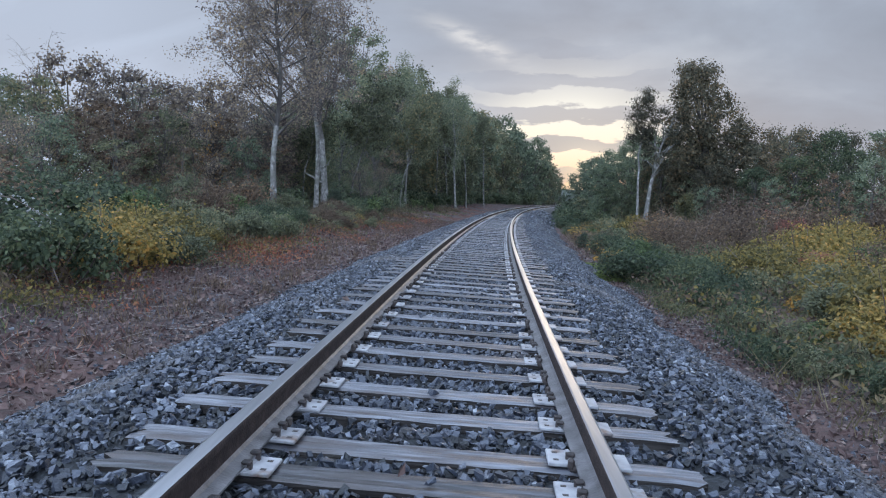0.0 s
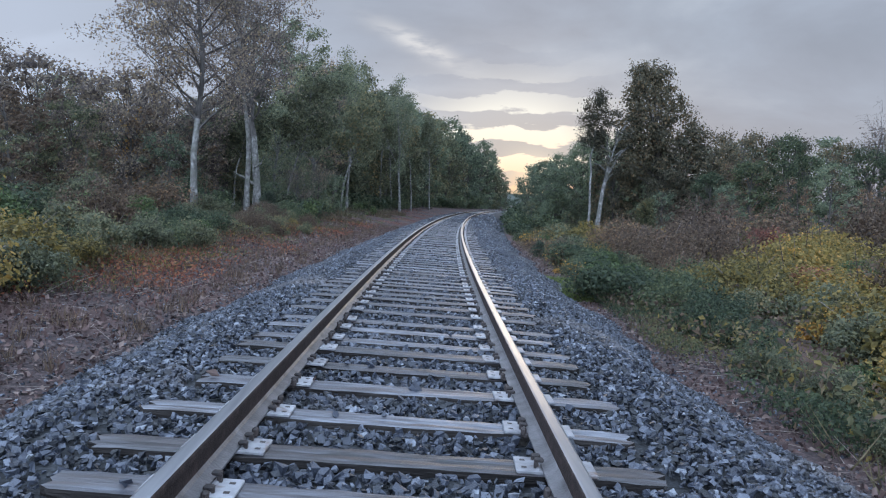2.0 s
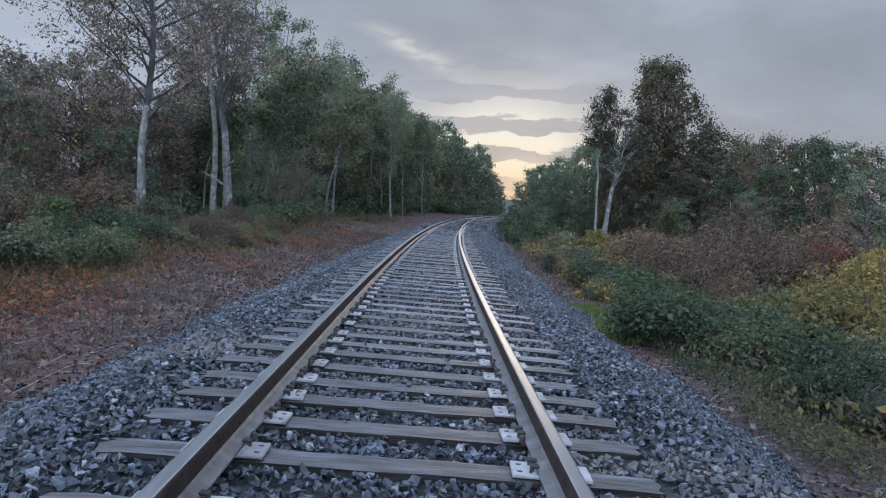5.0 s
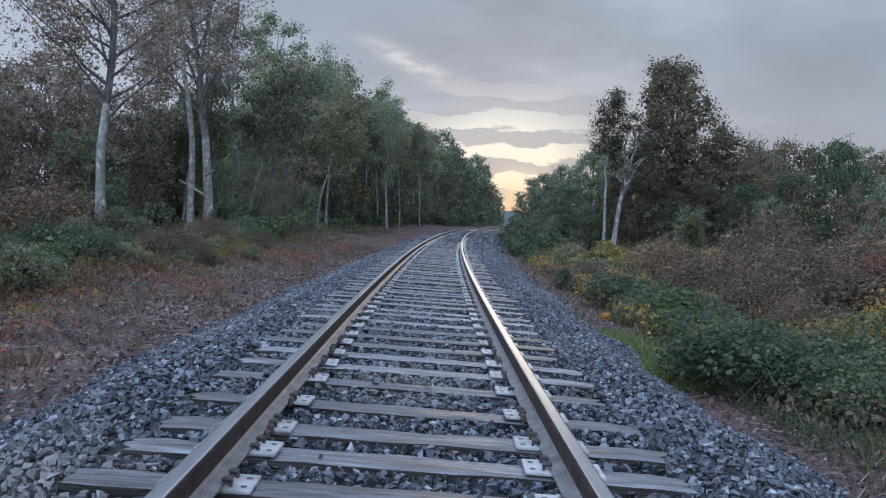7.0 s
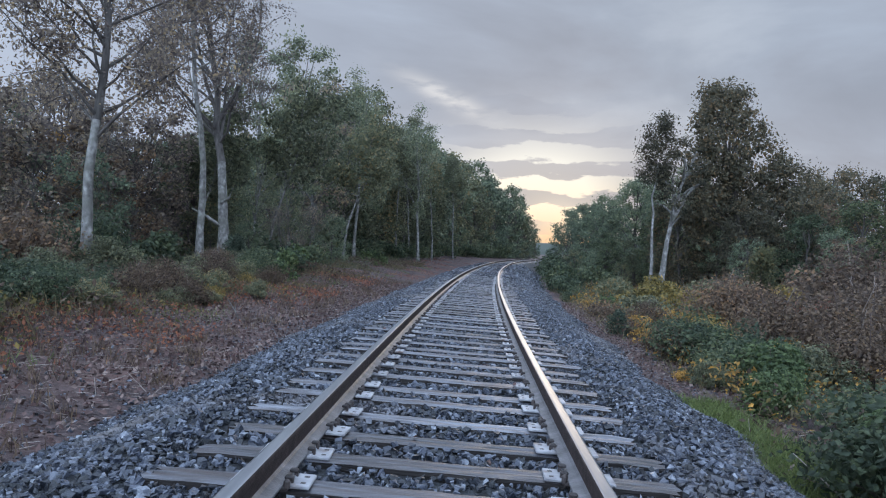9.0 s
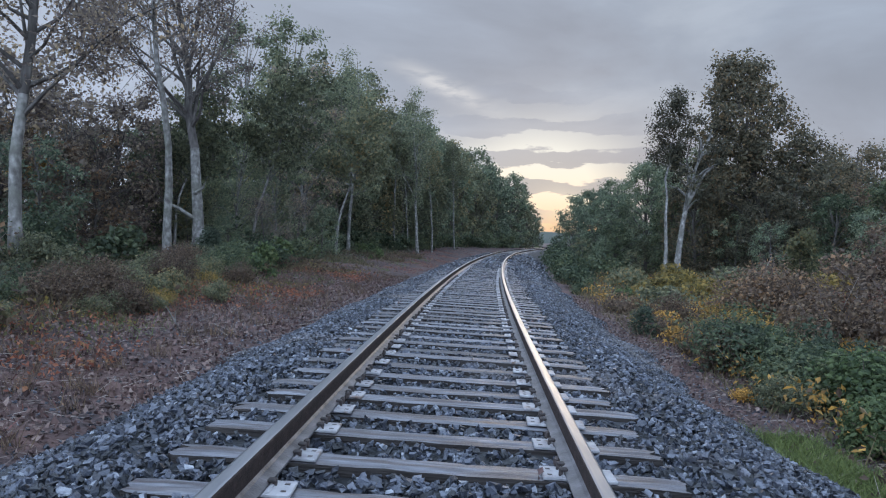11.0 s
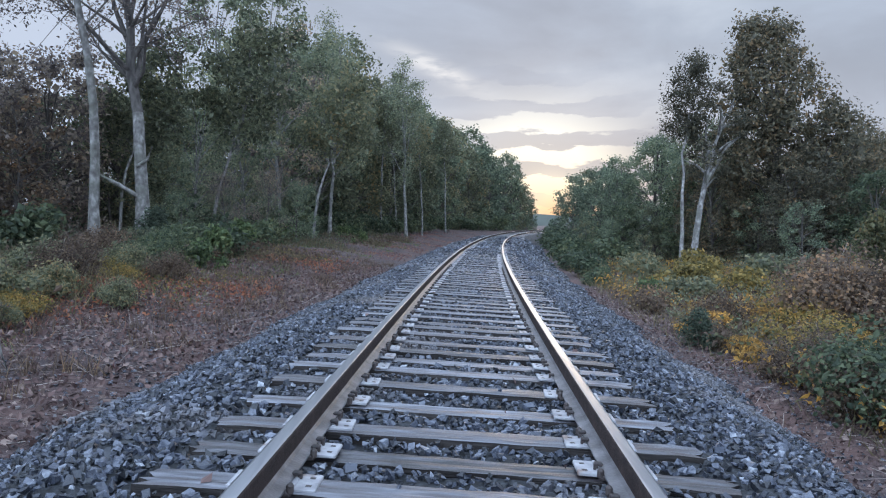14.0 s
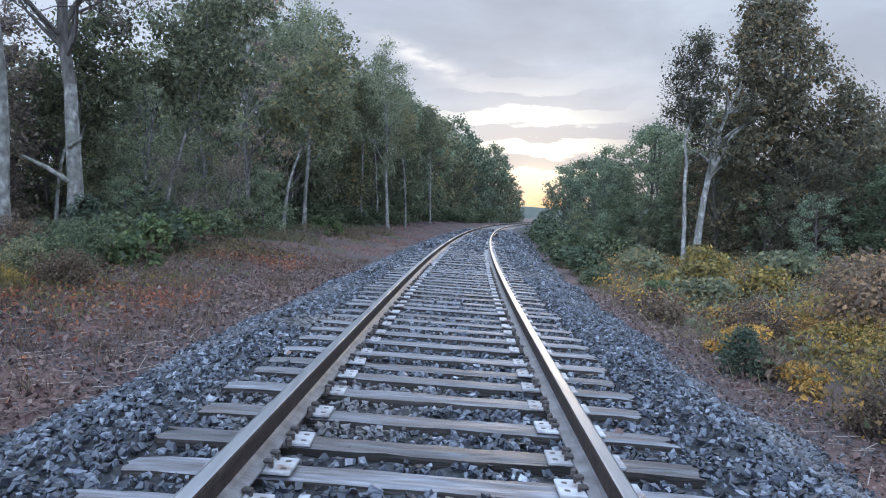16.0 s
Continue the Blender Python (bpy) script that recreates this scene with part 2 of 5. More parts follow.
OLIVE = leaf_mat("olive_leaves", (0.0391, 0.04485, 0.0299), (0.0805, 0.0851, 0.0529), (0.1288, 0.1242, 0.0713), (0.1782, 0.1323, 0.0644))
VINE = leaf_mat("dull_vine_leaves", (0.027, 0.0318, 0.0188), (0.0555, 0.0592, 0.0315), (0.0885, 0.0844, 0.0435), (0.12, 0.0851, 0.0375))
RUSSET = leaf_mat("russet_leaves", (0.034, 0.024, 0.0185), (0.074, 0.051, 0.038), (0.118, 0.084, 0.056), (0.19, 0.112, 0.062))
MAUVE = leaf_mat("thinning_brown_leaves", (0.04909, 0.04172, 0.04172), (0.1043, 0.08345, 0.07363), (0.1718, 0.1411, 0.1104), (0.2454, 0.1841, 0.1104))
GOLD = leaf_mat("yellow_green_leaves", (0.05, 0.046, 0.02), (0.122, 0.095, 0.033), (0.2, 0.142, 0.043), (0.30, 0.168, 0.048))
RED = leaf_mat("reddened_leaves", (0.07, 0.03, 0.026), (0.14, 0.055, 0.042), (0.22, 0.095, 0.06), (0.20, 0.14, 0.05))
SAGE = leaf_mat("sage_green_leaves", (0.06105, 0.07133, 0.04892), (0.1111, 0.1248, 0.08115), (0.1671, 0.1771, 0.1129), (0.2111, 0.1947, 0.1037))
PALE = leaf_mat("pale_petals", (0.10, 0.10, 0.095), (0.17, 0.17, 0.165), (0.26, 0.26, 0.26))
ORANGE = leaf_mat("orange_leaves", (0.0897, 0.0554, 0.021), (0.194, 0.112, 0.0315), (0.329, 0.185, 0.0473), (0.448, 0.251, 0.0578))
FRESH = leaf_mat("fresh_green_leaves", (0.02244, 0.03553, 0.01589), (0.04675, 0.06638, 0.02898), (0.08415, 0.1075, 0.04675), (0.1403, 0.1543, 0.06545))
STRAW = leaf_mat("dry_grass", (0.0492, 0.04416, 0.02556), (0.08856, 0.07296, 0.04128), (0.1476, 0.1152, 0.06888), (0.07872, 0.0912, 0.03444))
REDWEED = leaf_mat("red_brown_weeds", (0.055, 0.026, 0.027), (0.105, 0.046, 0.042), (0.165, 0.078, 0.062), (0.22, 0.14, 0.085))
RUSTWEED = leaf_mat("rust_brown_weeds", (0.06, 0.025, 0.019), (0.138, 0.05, 0.032), (0.205, 0.085, 0.048), (0.2, 0.13, 0.07))
DUSK = leaf_mat("dark_autumn_leaves", (0.02712, 0.02712, 0.01982), (0.05634, 0.05216, 0.03651), (0.09391, 0.08138, 0.05216), (0.1357, 0.09391, 0.05216))
EVERGREEN = leaf_mat("glossy_evergreen_leaves", (0.014, 0.022, 0.016), (0.032, 0.043, 0.03), (0.062, 0.078, 0.055))
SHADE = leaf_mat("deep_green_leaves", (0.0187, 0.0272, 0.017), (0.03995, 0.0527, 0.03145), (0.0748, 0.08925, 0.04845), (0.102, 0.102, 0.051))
LAWN = leaf_mat("bright_short_grass", (0.0425, 0.0575, 0.01875), (0.0775, 0.0975, 0.03125), (0.1225, 0.14, 0.05))
GRASS = leaf_mat("green_grass", (0.034, 0.048, 0.018), (0.058, 0.08, 0.028), (0.09, 0.115, 0.042))

RIDGE = material("far_wooded_ridge", [(0.3, (0.035, 0.042, 0.036)), (0.7, (0.065, 0.074, 0.06))], scale=0.03, rough=1.0, bump=0)

# ---- the line of the track ----
CANT = 3.9
rng = np.random.default_rng(7)
_x, _y, _a, _tab = -0.56, -6.0, 0.0427, []
while _y < 175:
    _tab.append((_x, _y, _a))
    _x, _y = _x + 0.25 * math.sin(_a), _y + 0.25 * math.cos(_a)
    _a += 0.25 / (660 if _y < 80 else 330)
TAB = np.array(_tab)


def cx(y):
    return np.interp(y, TAB[:, 1], TAB[:, 0])


def heading(y):
    return np.interp(y, TAB[:, 1], TAB[:, 2])


def at(y, u, z=0.0):
    """A place u metres to the right of the track's middle, level with y on it."""
    return Vector((float(cx(y) + u * math.cos(heading(y))), float(y - u * math.sin(heading(y))), z))


def on_track(y, u=0.0, z=0.0, turn=0.0):
    """A pose on the canted track."""
    return pose(float(cx(y)), float(y), 0, 0, 0, -math.degrees(heading(y))) @ pose(0, 0, 0, 0, CANT, 0) @ pose(u, 0, z, 0, 0, turn)


def side(x, y):
    """Metres to the right of the track's middle."""
    return (x - cx(y)) * np.cos(heading(y))


PROFILE = [(-400, 1.2), (-40, 1.0), (-14, 0.55), (-9, 0.38), (-6.5, 0.14), (-5, -0.08), (-4.0, -0.26), (-3.1, -0.38), (-2.6, -0.52), (2.5, -1.1), (3.1, -1.0), (3.8, -1.02), (5, -1.2), (8, -1.3), (14, -0.9), (30, -0.5), (60, -0.4), (400, -0.6)]


def ground_z(x, y):
    u = side(x, y)
    z = np.interp(u, [p[0] for p in PROFILE], [p[1] for p in PROFILE])
    w = 0.05 * np.sin(x * 1.7 + 0.6 * y) + 0.05 * np.sin(0.9 * y - 0.8 * x) + 0.04 * np.sin(2.3 * y + 1.1 * x)
    return z + w * np.clip((np.abs(u) - 3.0) / 2.5, 0, 1) - np.clip((y - 110) / 60, 0, 1) * 0.8


BED_SHAPE = [(-3.15, -0.45), (-2.75, -0.33), (-2.2, -0.09), (-1.75, 0.06), (-1.3, 0.063), (1.3, -0.115), (1.7, -0.145), (2.05, -0.27), (2.6, -0.66), (3.1, -0.93), (3.4, -1.08)]


def bed_z(u):
    return np.interp(u, [p[0] for p in BED_SHAPE], [p[1] for p in BED_SHAPE])


# ---- mesh helpers ----
def mesh_from(name, verts, faces, mats, smooth=False, index=None):
    """A mesh from arrays of vertices and of faces with the same number of corners."""
    verts, faces = np.asarray(verts, np.float32), np.asarray(faces, np.int32)
    me = bpy.data.meshes.new(name)
    k = faces.shape[1]
    me.vertices.add(len(verts))
    me.vertices.foreach_set("co", verts.ravel())
    me.loops.add(faces.size)
    me.loops.foreach_set("vertex_index", faces.ravel())
    me.polygons.add(len(faces))
    me.polygons.foreach_set("loop_start", np.arange(len(faces), dtype=np.int32) * k)
    if index is not None:
        me.polygons.foreach_set("material_index", np.asarray(index, np.int32))
    me.polygons.foreach_set("use_smooth", np.full(len(faces), smooth))
    for m in mats if isinstance(mats, (list, tuple)) else [mats]:
        me.materials.append(m)
    me.update(calc_edges=True)
    me.validate()
    return me


def part_mesh(name, me, parent, label="", kind=""):
    ob = new(name, me)
    ob.parent = parent
    return tagged(ob, label, kind=kind)


def part(name, bm, mat, parent, label=""):
    me = bpy.data.meshes.new(name)
    bm.to_mesh(me)
    bm.free()
    me.materials.append(mat)
    return part_mesh(name, me, parent, label)


def box_bm(sx, sy, sz, bevel=0.0, z0=0.0):
    bm = bmesh.new()
    bmesh.ops.create_cube(bm, size=1)
    for v in bm.verts:
        v.co = Vector((v.co.x * sx, v.co.y * sy, (v.co.z + 0.5) * sz + z0))
    if bevel:
        bmesh.ops.bevel(bm, geom=list(bm.edges), offset=bevel, segments=1, affect="EDGES")
    return bm


def tubes(paths, sides=6):
    """Tapered tubes along paths of (point, radius) as vertex and quad arrays."""
    V, Fc, base = [], [], 0
    ang = np.linspace(0, 2 * np.pi, sides, endpoint=False)
    ring = np.arange(sides)
    for path in paths:
        P = np.array([p for p, _ in path], float)
        r = np.array([q for _, q in path], float)
        d = np.gradient(P, axis=0)
        d /= np.linalg.norm(d, axis=1)[:, None] + 1e-9
        ref = np.where(np.abs(d[:, 2:3]) > 0.9, np.array([[1.0, 0, 0]]), np.array([[0, 0, 1.0]]))
        a = np.cross(d, ref)
        a /= np.linalg.norm(a, axis=1)[:, None] + 1e-9
        b = np.cross(d, a)
        rings = P[:, None] + r[:, None, None] * (np.cos(ang)[None, :, None] * a[:, None] + np.sin(ang)[None, :, None] * b[:, None])
        V.append(rings.reshape(-1, 3))
        for i in range(len(P) - 1):
            o = base + i * sides
            Fc.append(np.stack([o + ring, o + (ring + 1) % sides, o + sides + (ring + 1) % sides, o + sides + ring], 1))
        base += len(P) * sides
    return np.concatenate(V), np.concatenate(Fc)


def leaves(points, size, r, droop=0.3, slim=0.55, spread=0.35):
    """A pointed, slightly folded leaf at each point, as vertex and quad arrays."""
    P = np.asarray(points, float)
    n = len(P)
    d = r.normal(size=(n, 3))
    d[:, 2] -= droop
    d /= np.linalg.norm(d, axis=1)[:, None]
    up = r.normal(size=(n, 3))
    up[:, 2] += 1.0
    w = np.cross(d, up)
    w /= np.linalg.norm(w, axis=1)[:, None] + 1e-9
    s = size * (1 + spread * r.normal(size=n)).clip(0.4, 1.9)
    nrm = np.cross(w, d)
    mid = P + d * (s * 0.45)[:, None]
    half = w * (s * slim * 0.5)[:, None]
    fold = nrm * (s * 0.12)[:, None]
    V = np.stack([P, mid + half + fold, P + d * s[:, None], mid - half + fold], 1).reshape(-1, 3)
    return V, np.arange(4 * n).reshape(-1, 4)


def facing_leaves(points, out, size, r, slim=0.62, loose=0.55, spread=0.3):
    """Leaves lying like shingles on a clump, their faces turned outwards."""
    P, n = np.asarray(points, float), len(points)
    nrm = out + r.normal(size=(n, 3)) * loose
    nrm /= np.linalg.norm(nrm, axis=1)[:, None] + 1e-9
    d = r.normal(size=(n, 3))
    d[:, 2] -= 0.6
    d -= nrm * (d * nrm).sum(1)[:, None]
    d /= np.linalg.norm(d, axis=1)[:, None] + 1e-9
    w = np.cross(d, nrm)
    s = size * (1 + spread * r.normal(size=n)).clip(0.4, 1.8)
    mid = P + d * (s * 0.45)[:, None] - nrm * (s * 0.10)[:, None]
    half = w * (s * slim * 0.5)[:, None]
    V = np.stack([P, mid + half, P + d * s[:, None], mid - half], 1).reshape(-1, 3)
    return V, np.arange(4 * n).reshape(-1, 4)


def clump_points(C, rad, per, r, flat=0.75, under=-0.35):
    """Points and outward directions on lumpy clumps of foliage round the places C."""
    cnt = np.maximum(per * (rad / rad.mean()) ** 2, 6).astype(int)
    k = np.repeat(np.arange(len(C)), cnt)
    D = r.normal(size=(len(k), 3))
    D /= np.linalg.norm(D, axis=1)[:, None]
    D[:, 2] = np.where(D[:, 2] < under, -D[:, 2], D[:, 2])
    ph = r.uniform(0, 6.3, (len(C), 3))[k]
    lump = 1 + 0.3 * np.sin(4.1 * D[:, 0] + ph[:, 0]) * np.sin(3.7 * D[:, 1] + ph[:, 1]) + 0.18 * np.sin(7 * D[:, 2] + ph[:, 2])
    q = rad[k] * lump * (0.35 + 0.85 * r.uniform(0, 1, len(k)) ** 0.7)
    return C[k] + D * q[:, None] * np.array([1, 1, flat]) + r.normal(size=D.shape) * rad[k][:, None] * 0.16, D + np.array([0, 0, 0.4])


def inner_leaves(C, rad, per, r, flat=0.75, size=0.5):
    """Broad sprays of close-set leaves inside each clump."""
    P = np.repeat(C, per, axis=0) + (r.normal(size=(len(C) * per, 3)) * 0.34).clip(-0.6, 0.6) * np.repeat(rad, per)[:, None] * np.array([1, 1, flat])
    return leaves(P, float(rad.mean()) * size, r, droop=0.1, slim=0.75)


def both(a, b):
    """Two pairs of vertex and face arrays as one."""
    return np.concatenate([a[0], b[0]]), np.concatenate([a[1], b[1] + len(a[0])])


def blades(points, height, width, r, lean=0.35):
    """Upright grass blades or weed stalks, as triangles."""
    P = np.asarray(points, float)
    n = len(P)
    h = height * (1 + 0.35 * r.normal(size=n)).clip(0.3, 2)
    a = r.uniform(0, 2 * np.pi, n)
    w = np.stack([np.cos(a), np.sin(a), np.zeros(n)], 1) * (width / 2)
    tip = np.stack([r.normal(size=n) * lean, r.normal(size=n) * lean, np.ones(n)], 1) * h[:, None]
    V = np.stack([P - w, P + w, P + tip], 1).reshape(-1, 3)
    return V, np.arange(3 * n).reshape(-1, 3)


# ---- trees ----
def grow(r, height, radius, bare, spread, limbs, lean=(0, 0), twigs=3, fine=False, forks=0):
    """Paths of a trunk, its limbs and twigs, and the places where leaves hang."""
    paths, tips = [], []
    n = 11
    wob = np.cumsum(r.normal(size=(n, 2)) * 0.018 * height, axis=0)
    trunk = [(np.array([lean[0] * (i / (n - 1)) ** 1.6 + wob[i, 0] * i / n, lean[1] * (i / (n - 1)) ** 1.6 + wob[i, 1] * i / n, height * 0.93 * i / (n - 1)]), radius * ((1.25 if i == 0 else 1) - 0.86 * i / (n - 1))) for i in range(n)]
    trunk[0] = (trunk[0][0] - np.array([0, 0, 0.4]), trunk[0][1] * 1.1)
    paths.append(trunk)
    for k in range(limbs + forks):
        steep = k >= limbs
        f = bare + (0.97 - bare) * (k + r.uniform(0, 1)) / limbs
        if steep:
            f = bare + 0.22 * (k - limbs + 0.5) / forks
        i = min(int(f * (n - 1)), n - 2)
        q = f * (n - 1) - i
        p0 = trunk[i][0] * (1 - q) + trunk[i + 1][0] * q
        r0 = (trunk[i][1] * (1 - q) + trunk[i + 1][1] * q) * 0.55
        az = k * 2.4 + r.uniform(-0.6, 0.6)
        up = 0.35 + 0.9 * f + r.uniform(-0.15, 0.25)
        length = spread * (1.15 - 0.75 * abs(f - 0.55)) * r.uniform(0.6, 1.1)
        if steep:
            up, length, r0 = r.uniform(2.0, 3.2), height * r.uniform(0.38, 0.52), r0 * 1.25
        d = np.array([math.cos(az), math.sin(az), up])
        d /= np.linalg.norm(d)
        pts, p, rr = [], p0.copy(), r0
        for j in range(6):
            pts.append((p.copy(), max(rr, 0.008)))
            d = d + r.normal(size=3) * 0.16 + np.array([0, 0, 0.03])
            d /= np.linalg.norm(d)
            p = p + d * length / 5
            rr *= 0.72
        paths.append(pts)
        for j in range(2, 6):
            for _ in range(twigs):
                t = d * 0.4 + r.normal(size=3) * 0.8
                t /= np.linalg.norm(t)
                a = pts[j][0]
                ln = (spread if steep else length) * r.uniform(0.2, 0.42)
                b = a + t * ln * 0.5
                c = b + (t + r.normal(size=3) * 0.35) * ln * 0.5
                if fine:
                    paths.append([(a, pts[j][1] * 0.5), (b, pts[j][1] * 0.33), (c, 0.005)])
                tips += [b, c, (b + c) / 2]
        tips.append(pts[-1][0])
    tips.append(trunk[-1][0])
    return paths, np.array(tips)


def make_tree(name, seed, height, radius, bare, spread, limbs, leaf, per_tip, leaf_size, puff, bark, label, category="tree", lean=(0, 0), twigs=3, skirt=0, fine=False, forks=0, upper=None, clump=False):
    """A tree at the origin: tapered trunk with limbs, and a crown of single leaves round the twigs."""
    r = np.random.default_rng(seed)
    root = tagged(new(name), label, category, name.replace("_", " ") + "s along the railway")
    paths, tips = grow(r, height, radius, bare, spread, limbs, lean, twigs, fine, forks)
    V2, F2 = tubes(paths[1:], 4)
    V1, F1 = tubes(paths[:1], 10)
    part_mesh("trunk", mesh_from("trunk", np.concatenate([V1, V2]), np.concatenate([F1, F2 + len(V1)]), [bark, upper or bark], True, ([0] * 30 + [1] * (len(F1) - 30 + len(F2))) if upper else None), root)
    if per_tip:
        w = 2.4 * r.uniform(0, 1, len(tips)) ** 1.8 if clump else r.uniform(0.15, 1.6, len(tips))
        cnt = np.maximum((per_tip * w).astype(int), 0)
        P = np.repeat(tips, cnt, axis=0) + r.normal(size=(cnt.sum(), 3)) * puff * np.array([1, 1, 0.6])
        if skirt:
            a = r.uniform(0, 2 * np.pi, skirt // 40)
            rad = spread * r.uniform(0.35, 0.95, len(a))
            C = np.stack([rad * np.cos(a), rad * np.sin(a), r.uniform(0.03, max(bare, 0.3) + 0.1, len(a)) * height], 1)
            P = np.concatenate([P, np.repeat(C, 40, axis=0) + r.normal(size=(len(C) * 40, 3)) * np.array([0.5, 0.5, 0.45])])
        P = P[P[:, 2] > 0.1]
        V, Fc = leaves(P, leaf_size, r)
        part_mesh("crown", mesh_from("crown", V, Fc, leaf), root)
    return root


def make_mass_tree(name, seed, height, radius, bare, spread, clumps, per, leaf, leaf_size, bark, label, lean=0.0, swell=0.45, gaps=0.12, size=0.25, round_top=2.0):
    """A leafy tree at the origin: trunk, limbs that end in clumps, and a crown of leaves lying on the clumps, with gaps between them."""
    r = np.random.default_rng(seed)
    root = tagged(new(name), label, "tree", name.replace("_", " ") + "s along the railway")
    n = 9
    wob = np.cumsum(r.normal(size=(n, 2)) * 0.014 * height, axis=0)
    f = np.linspace(0, 1, n)
    axis = np.stack([lean * f ** 1.5 + wob[:, 0] * f, wob[:, 1] * f, height * 0.9 * f], 1)
    trunk = [(axis[i] - np.array([0, 0, 0.4 if i == 0 else 0]), radius * ((1.3 if i == 0 else 1.0) - 0.85 * f[i])) for i in range(n)]
    g = bare + (0.97 - bare) * (np.arange(clumps) + r.uniform(0, 1, clumps)) / clumps
    m = bare + swell * (1 - bare)
    env = np.where(g > m, np.sqrt(np.clip(1 - (np.abs(g - m) / (1.02 - m)) ** round_top, 0.02, 1)), 0.72 + 0.28 * (g - bare) / (m - bare + 1e-6))
    az = np.arange(clumps) * 2.4 + r.uniform(-0.5, 0.5, clumps)
    rho = spread * env * np.sqrt(r.uniform(0.25, 1, clumps)) * r.uniform(0.8, 1.12, clumps)
    rad = spread * size * r.uniform(0.65, 1.25, clumps)
    mid = np.stack([np.interp(g, f, axis[:, j]) for j in range(2)], 1)
    C = np.stack([mid[:, 0] + rho * np.cos(az), mid[:, 1] + rho * np.sin(az), g * height - rad * 0.5], 1)
    keep = r.random(clumps) > gaps
    limbs = []
    for c in C[::2]:
        h = max(c[2] * (r.uniform(0.55, 0.8) if bare < 0.3 else r.uniform(0.78, 0.92)), 0.3)
        a = np.array([np.interp(h / (0.9 * height), f, axis[:, 0]), np.interp(h / (0.9 * height), f, axis[:, 1]), h])
        b = (a + c) / 2 + np.array([0, 0, 0.1 * spread]) + r.normal(size=3) * 0.12
        limbs.append([(a, radius * 0.36), (b, radius * 0.24), (c, 0.012)])
    V1, F1 = tubes([trunk], 8)
    V2, F2 = tubes(limbs, 4)
    part_mesh("trunk", mesh_from("trunk", np.concatenate([V1, V2]), np.concatenate([F1, F2 + len(V1)]), bark, True), root)
    P, N = clump_points(C[keep], rad[keep], per, r)
    # loose sprigs that break the outline
    k = r.integers(0, len(P), len(P) // 9)
    P = np.concatenate([P, P[k] + N[k] * r.uniform(0.05, 0.3, len(k))[:, None] * spread * 0.3])
    N = np.concatenate([N, N[k]])
    low = P[:, 2] > 0.1
    part_mesh("crown", mesh_from("crown", *both(facing_leaves(P[low], N[low], leaf_size, r, loose=0.75), inner_leaves(C[keep], rad[keep], 36, r, size=0.32)), leaf), root)
    return root


def make_bush(name, seed, width, height, leaf, count, leaf_size, label, stems=14, category="shrub", lumps=9):
    """A shrub at the origin: thin stems and lumps of single leaves."""
    r = np.random.default_rng(seed)
    root = tagged(new(name), label, category, name.replace("_", " ") + "s beside the track")
    a = r.uniform(0, 2 * np.pi, lumps)
    q = np.sqrt(r.uniform(0, 1, lumps)) * width * 0.36
    C = np.stack([q * np.cos(a), q * np.sin(a), height * r.uniform(0.35, 0.8, lumps) * (1.15 - 0.5 * q / (width * 0.36))], 1)
    paths = []
    for k in range(stems):
        e = C[k % lumps] + r.normal(size=3) * width * 0.09
        e[2] = abs(e[2]) * r.uniform(0.75, 1.3)
        s = np.array([r.normal() * width * 0.08, r.normal() * width * 0.08, -0.25])
        m = (s + e) / 2 + r.normal(size=3) * 0.08
        paths.append([(s, 0.016), (m, 0.011), (e, 0.004)])
    V, Fc = tubes(paths, 4)
    part_mesh("twig_tangle", mesh_from("twig_tangle", V, Fc, TWIG), root, kind="stuff")
    idx = r.integers(0, lumps, count)
    D = r.normal(size=(count, 3))
    D /= np.linalg.norm(D, axis=1)[:, None]
    D[:, 2] = np.where(D[:, 2] < -0.4, -D[:, 2], D[:, 2])
    rad = (0.45 + 0.6 * r.uniform(0, 1, count) ** 0.6) * r.uniform(0.5, 1.25, lumps)[idx]
    P = C[idx] + D * (rad[:, None] * np.array([width * 0.24, width * 0.24, height * 0.34]))
    ends = np.array([p[2][0] for p in paths])
    mids = np.array([p[1][0] for p in paths])
    k = r.integers(0, len(ends), count // 4)
    f = r.uniform(0.2, 1.12, len(k))[:, None]
    P = np.concatenate([P, mids[k] * (1 - f) + ends[k] * f + r.normal(size=(len(k), 3)) * width * 0.035])
    N = np.concatenate([D, r.normal(size=(len(k), 3)) * 0.6]) + np.array([0, 0, 0.4])
    low = P[:, 2] > 0.02
    inner = inner_leaves(C * np.array([1, 1, 0.85]), np.full(lumps, width * 0.2), 80, r, height / width, 0.22)
    part_mesh("foliage", mesh_from("foliage", *both(facing_leaves(P[low], N[low], leaf_size, r, 0.7, 0.6), inner), leaf), root)
    return root


def scaled(x, y, z, turn, s, sz=None):
    return pose(x, y, z, 0, 0, turn) @ Matrix.Diagonal((s, s, sz or s, 1))


def stand(ob, x, y, turn=0.0, s=1.0, sz=None, first=[], sink=0.05):
    """Place a copy of ob on the ground; the model itself is used first."""
    m = scaled(x, y, float(ground_z(x, y)) - sink, turn, s, sz)
    if ob not in first:
        first.append(ob)
        ob.matrix_basis = m
        return ob
    ob_m = ob.matrix_basis.copy()
    ob.matrix_basis = Matrix.Identity(4)
    c = copy_thing(ob, m)
    ob.matrix_basis = ob_m
    return c


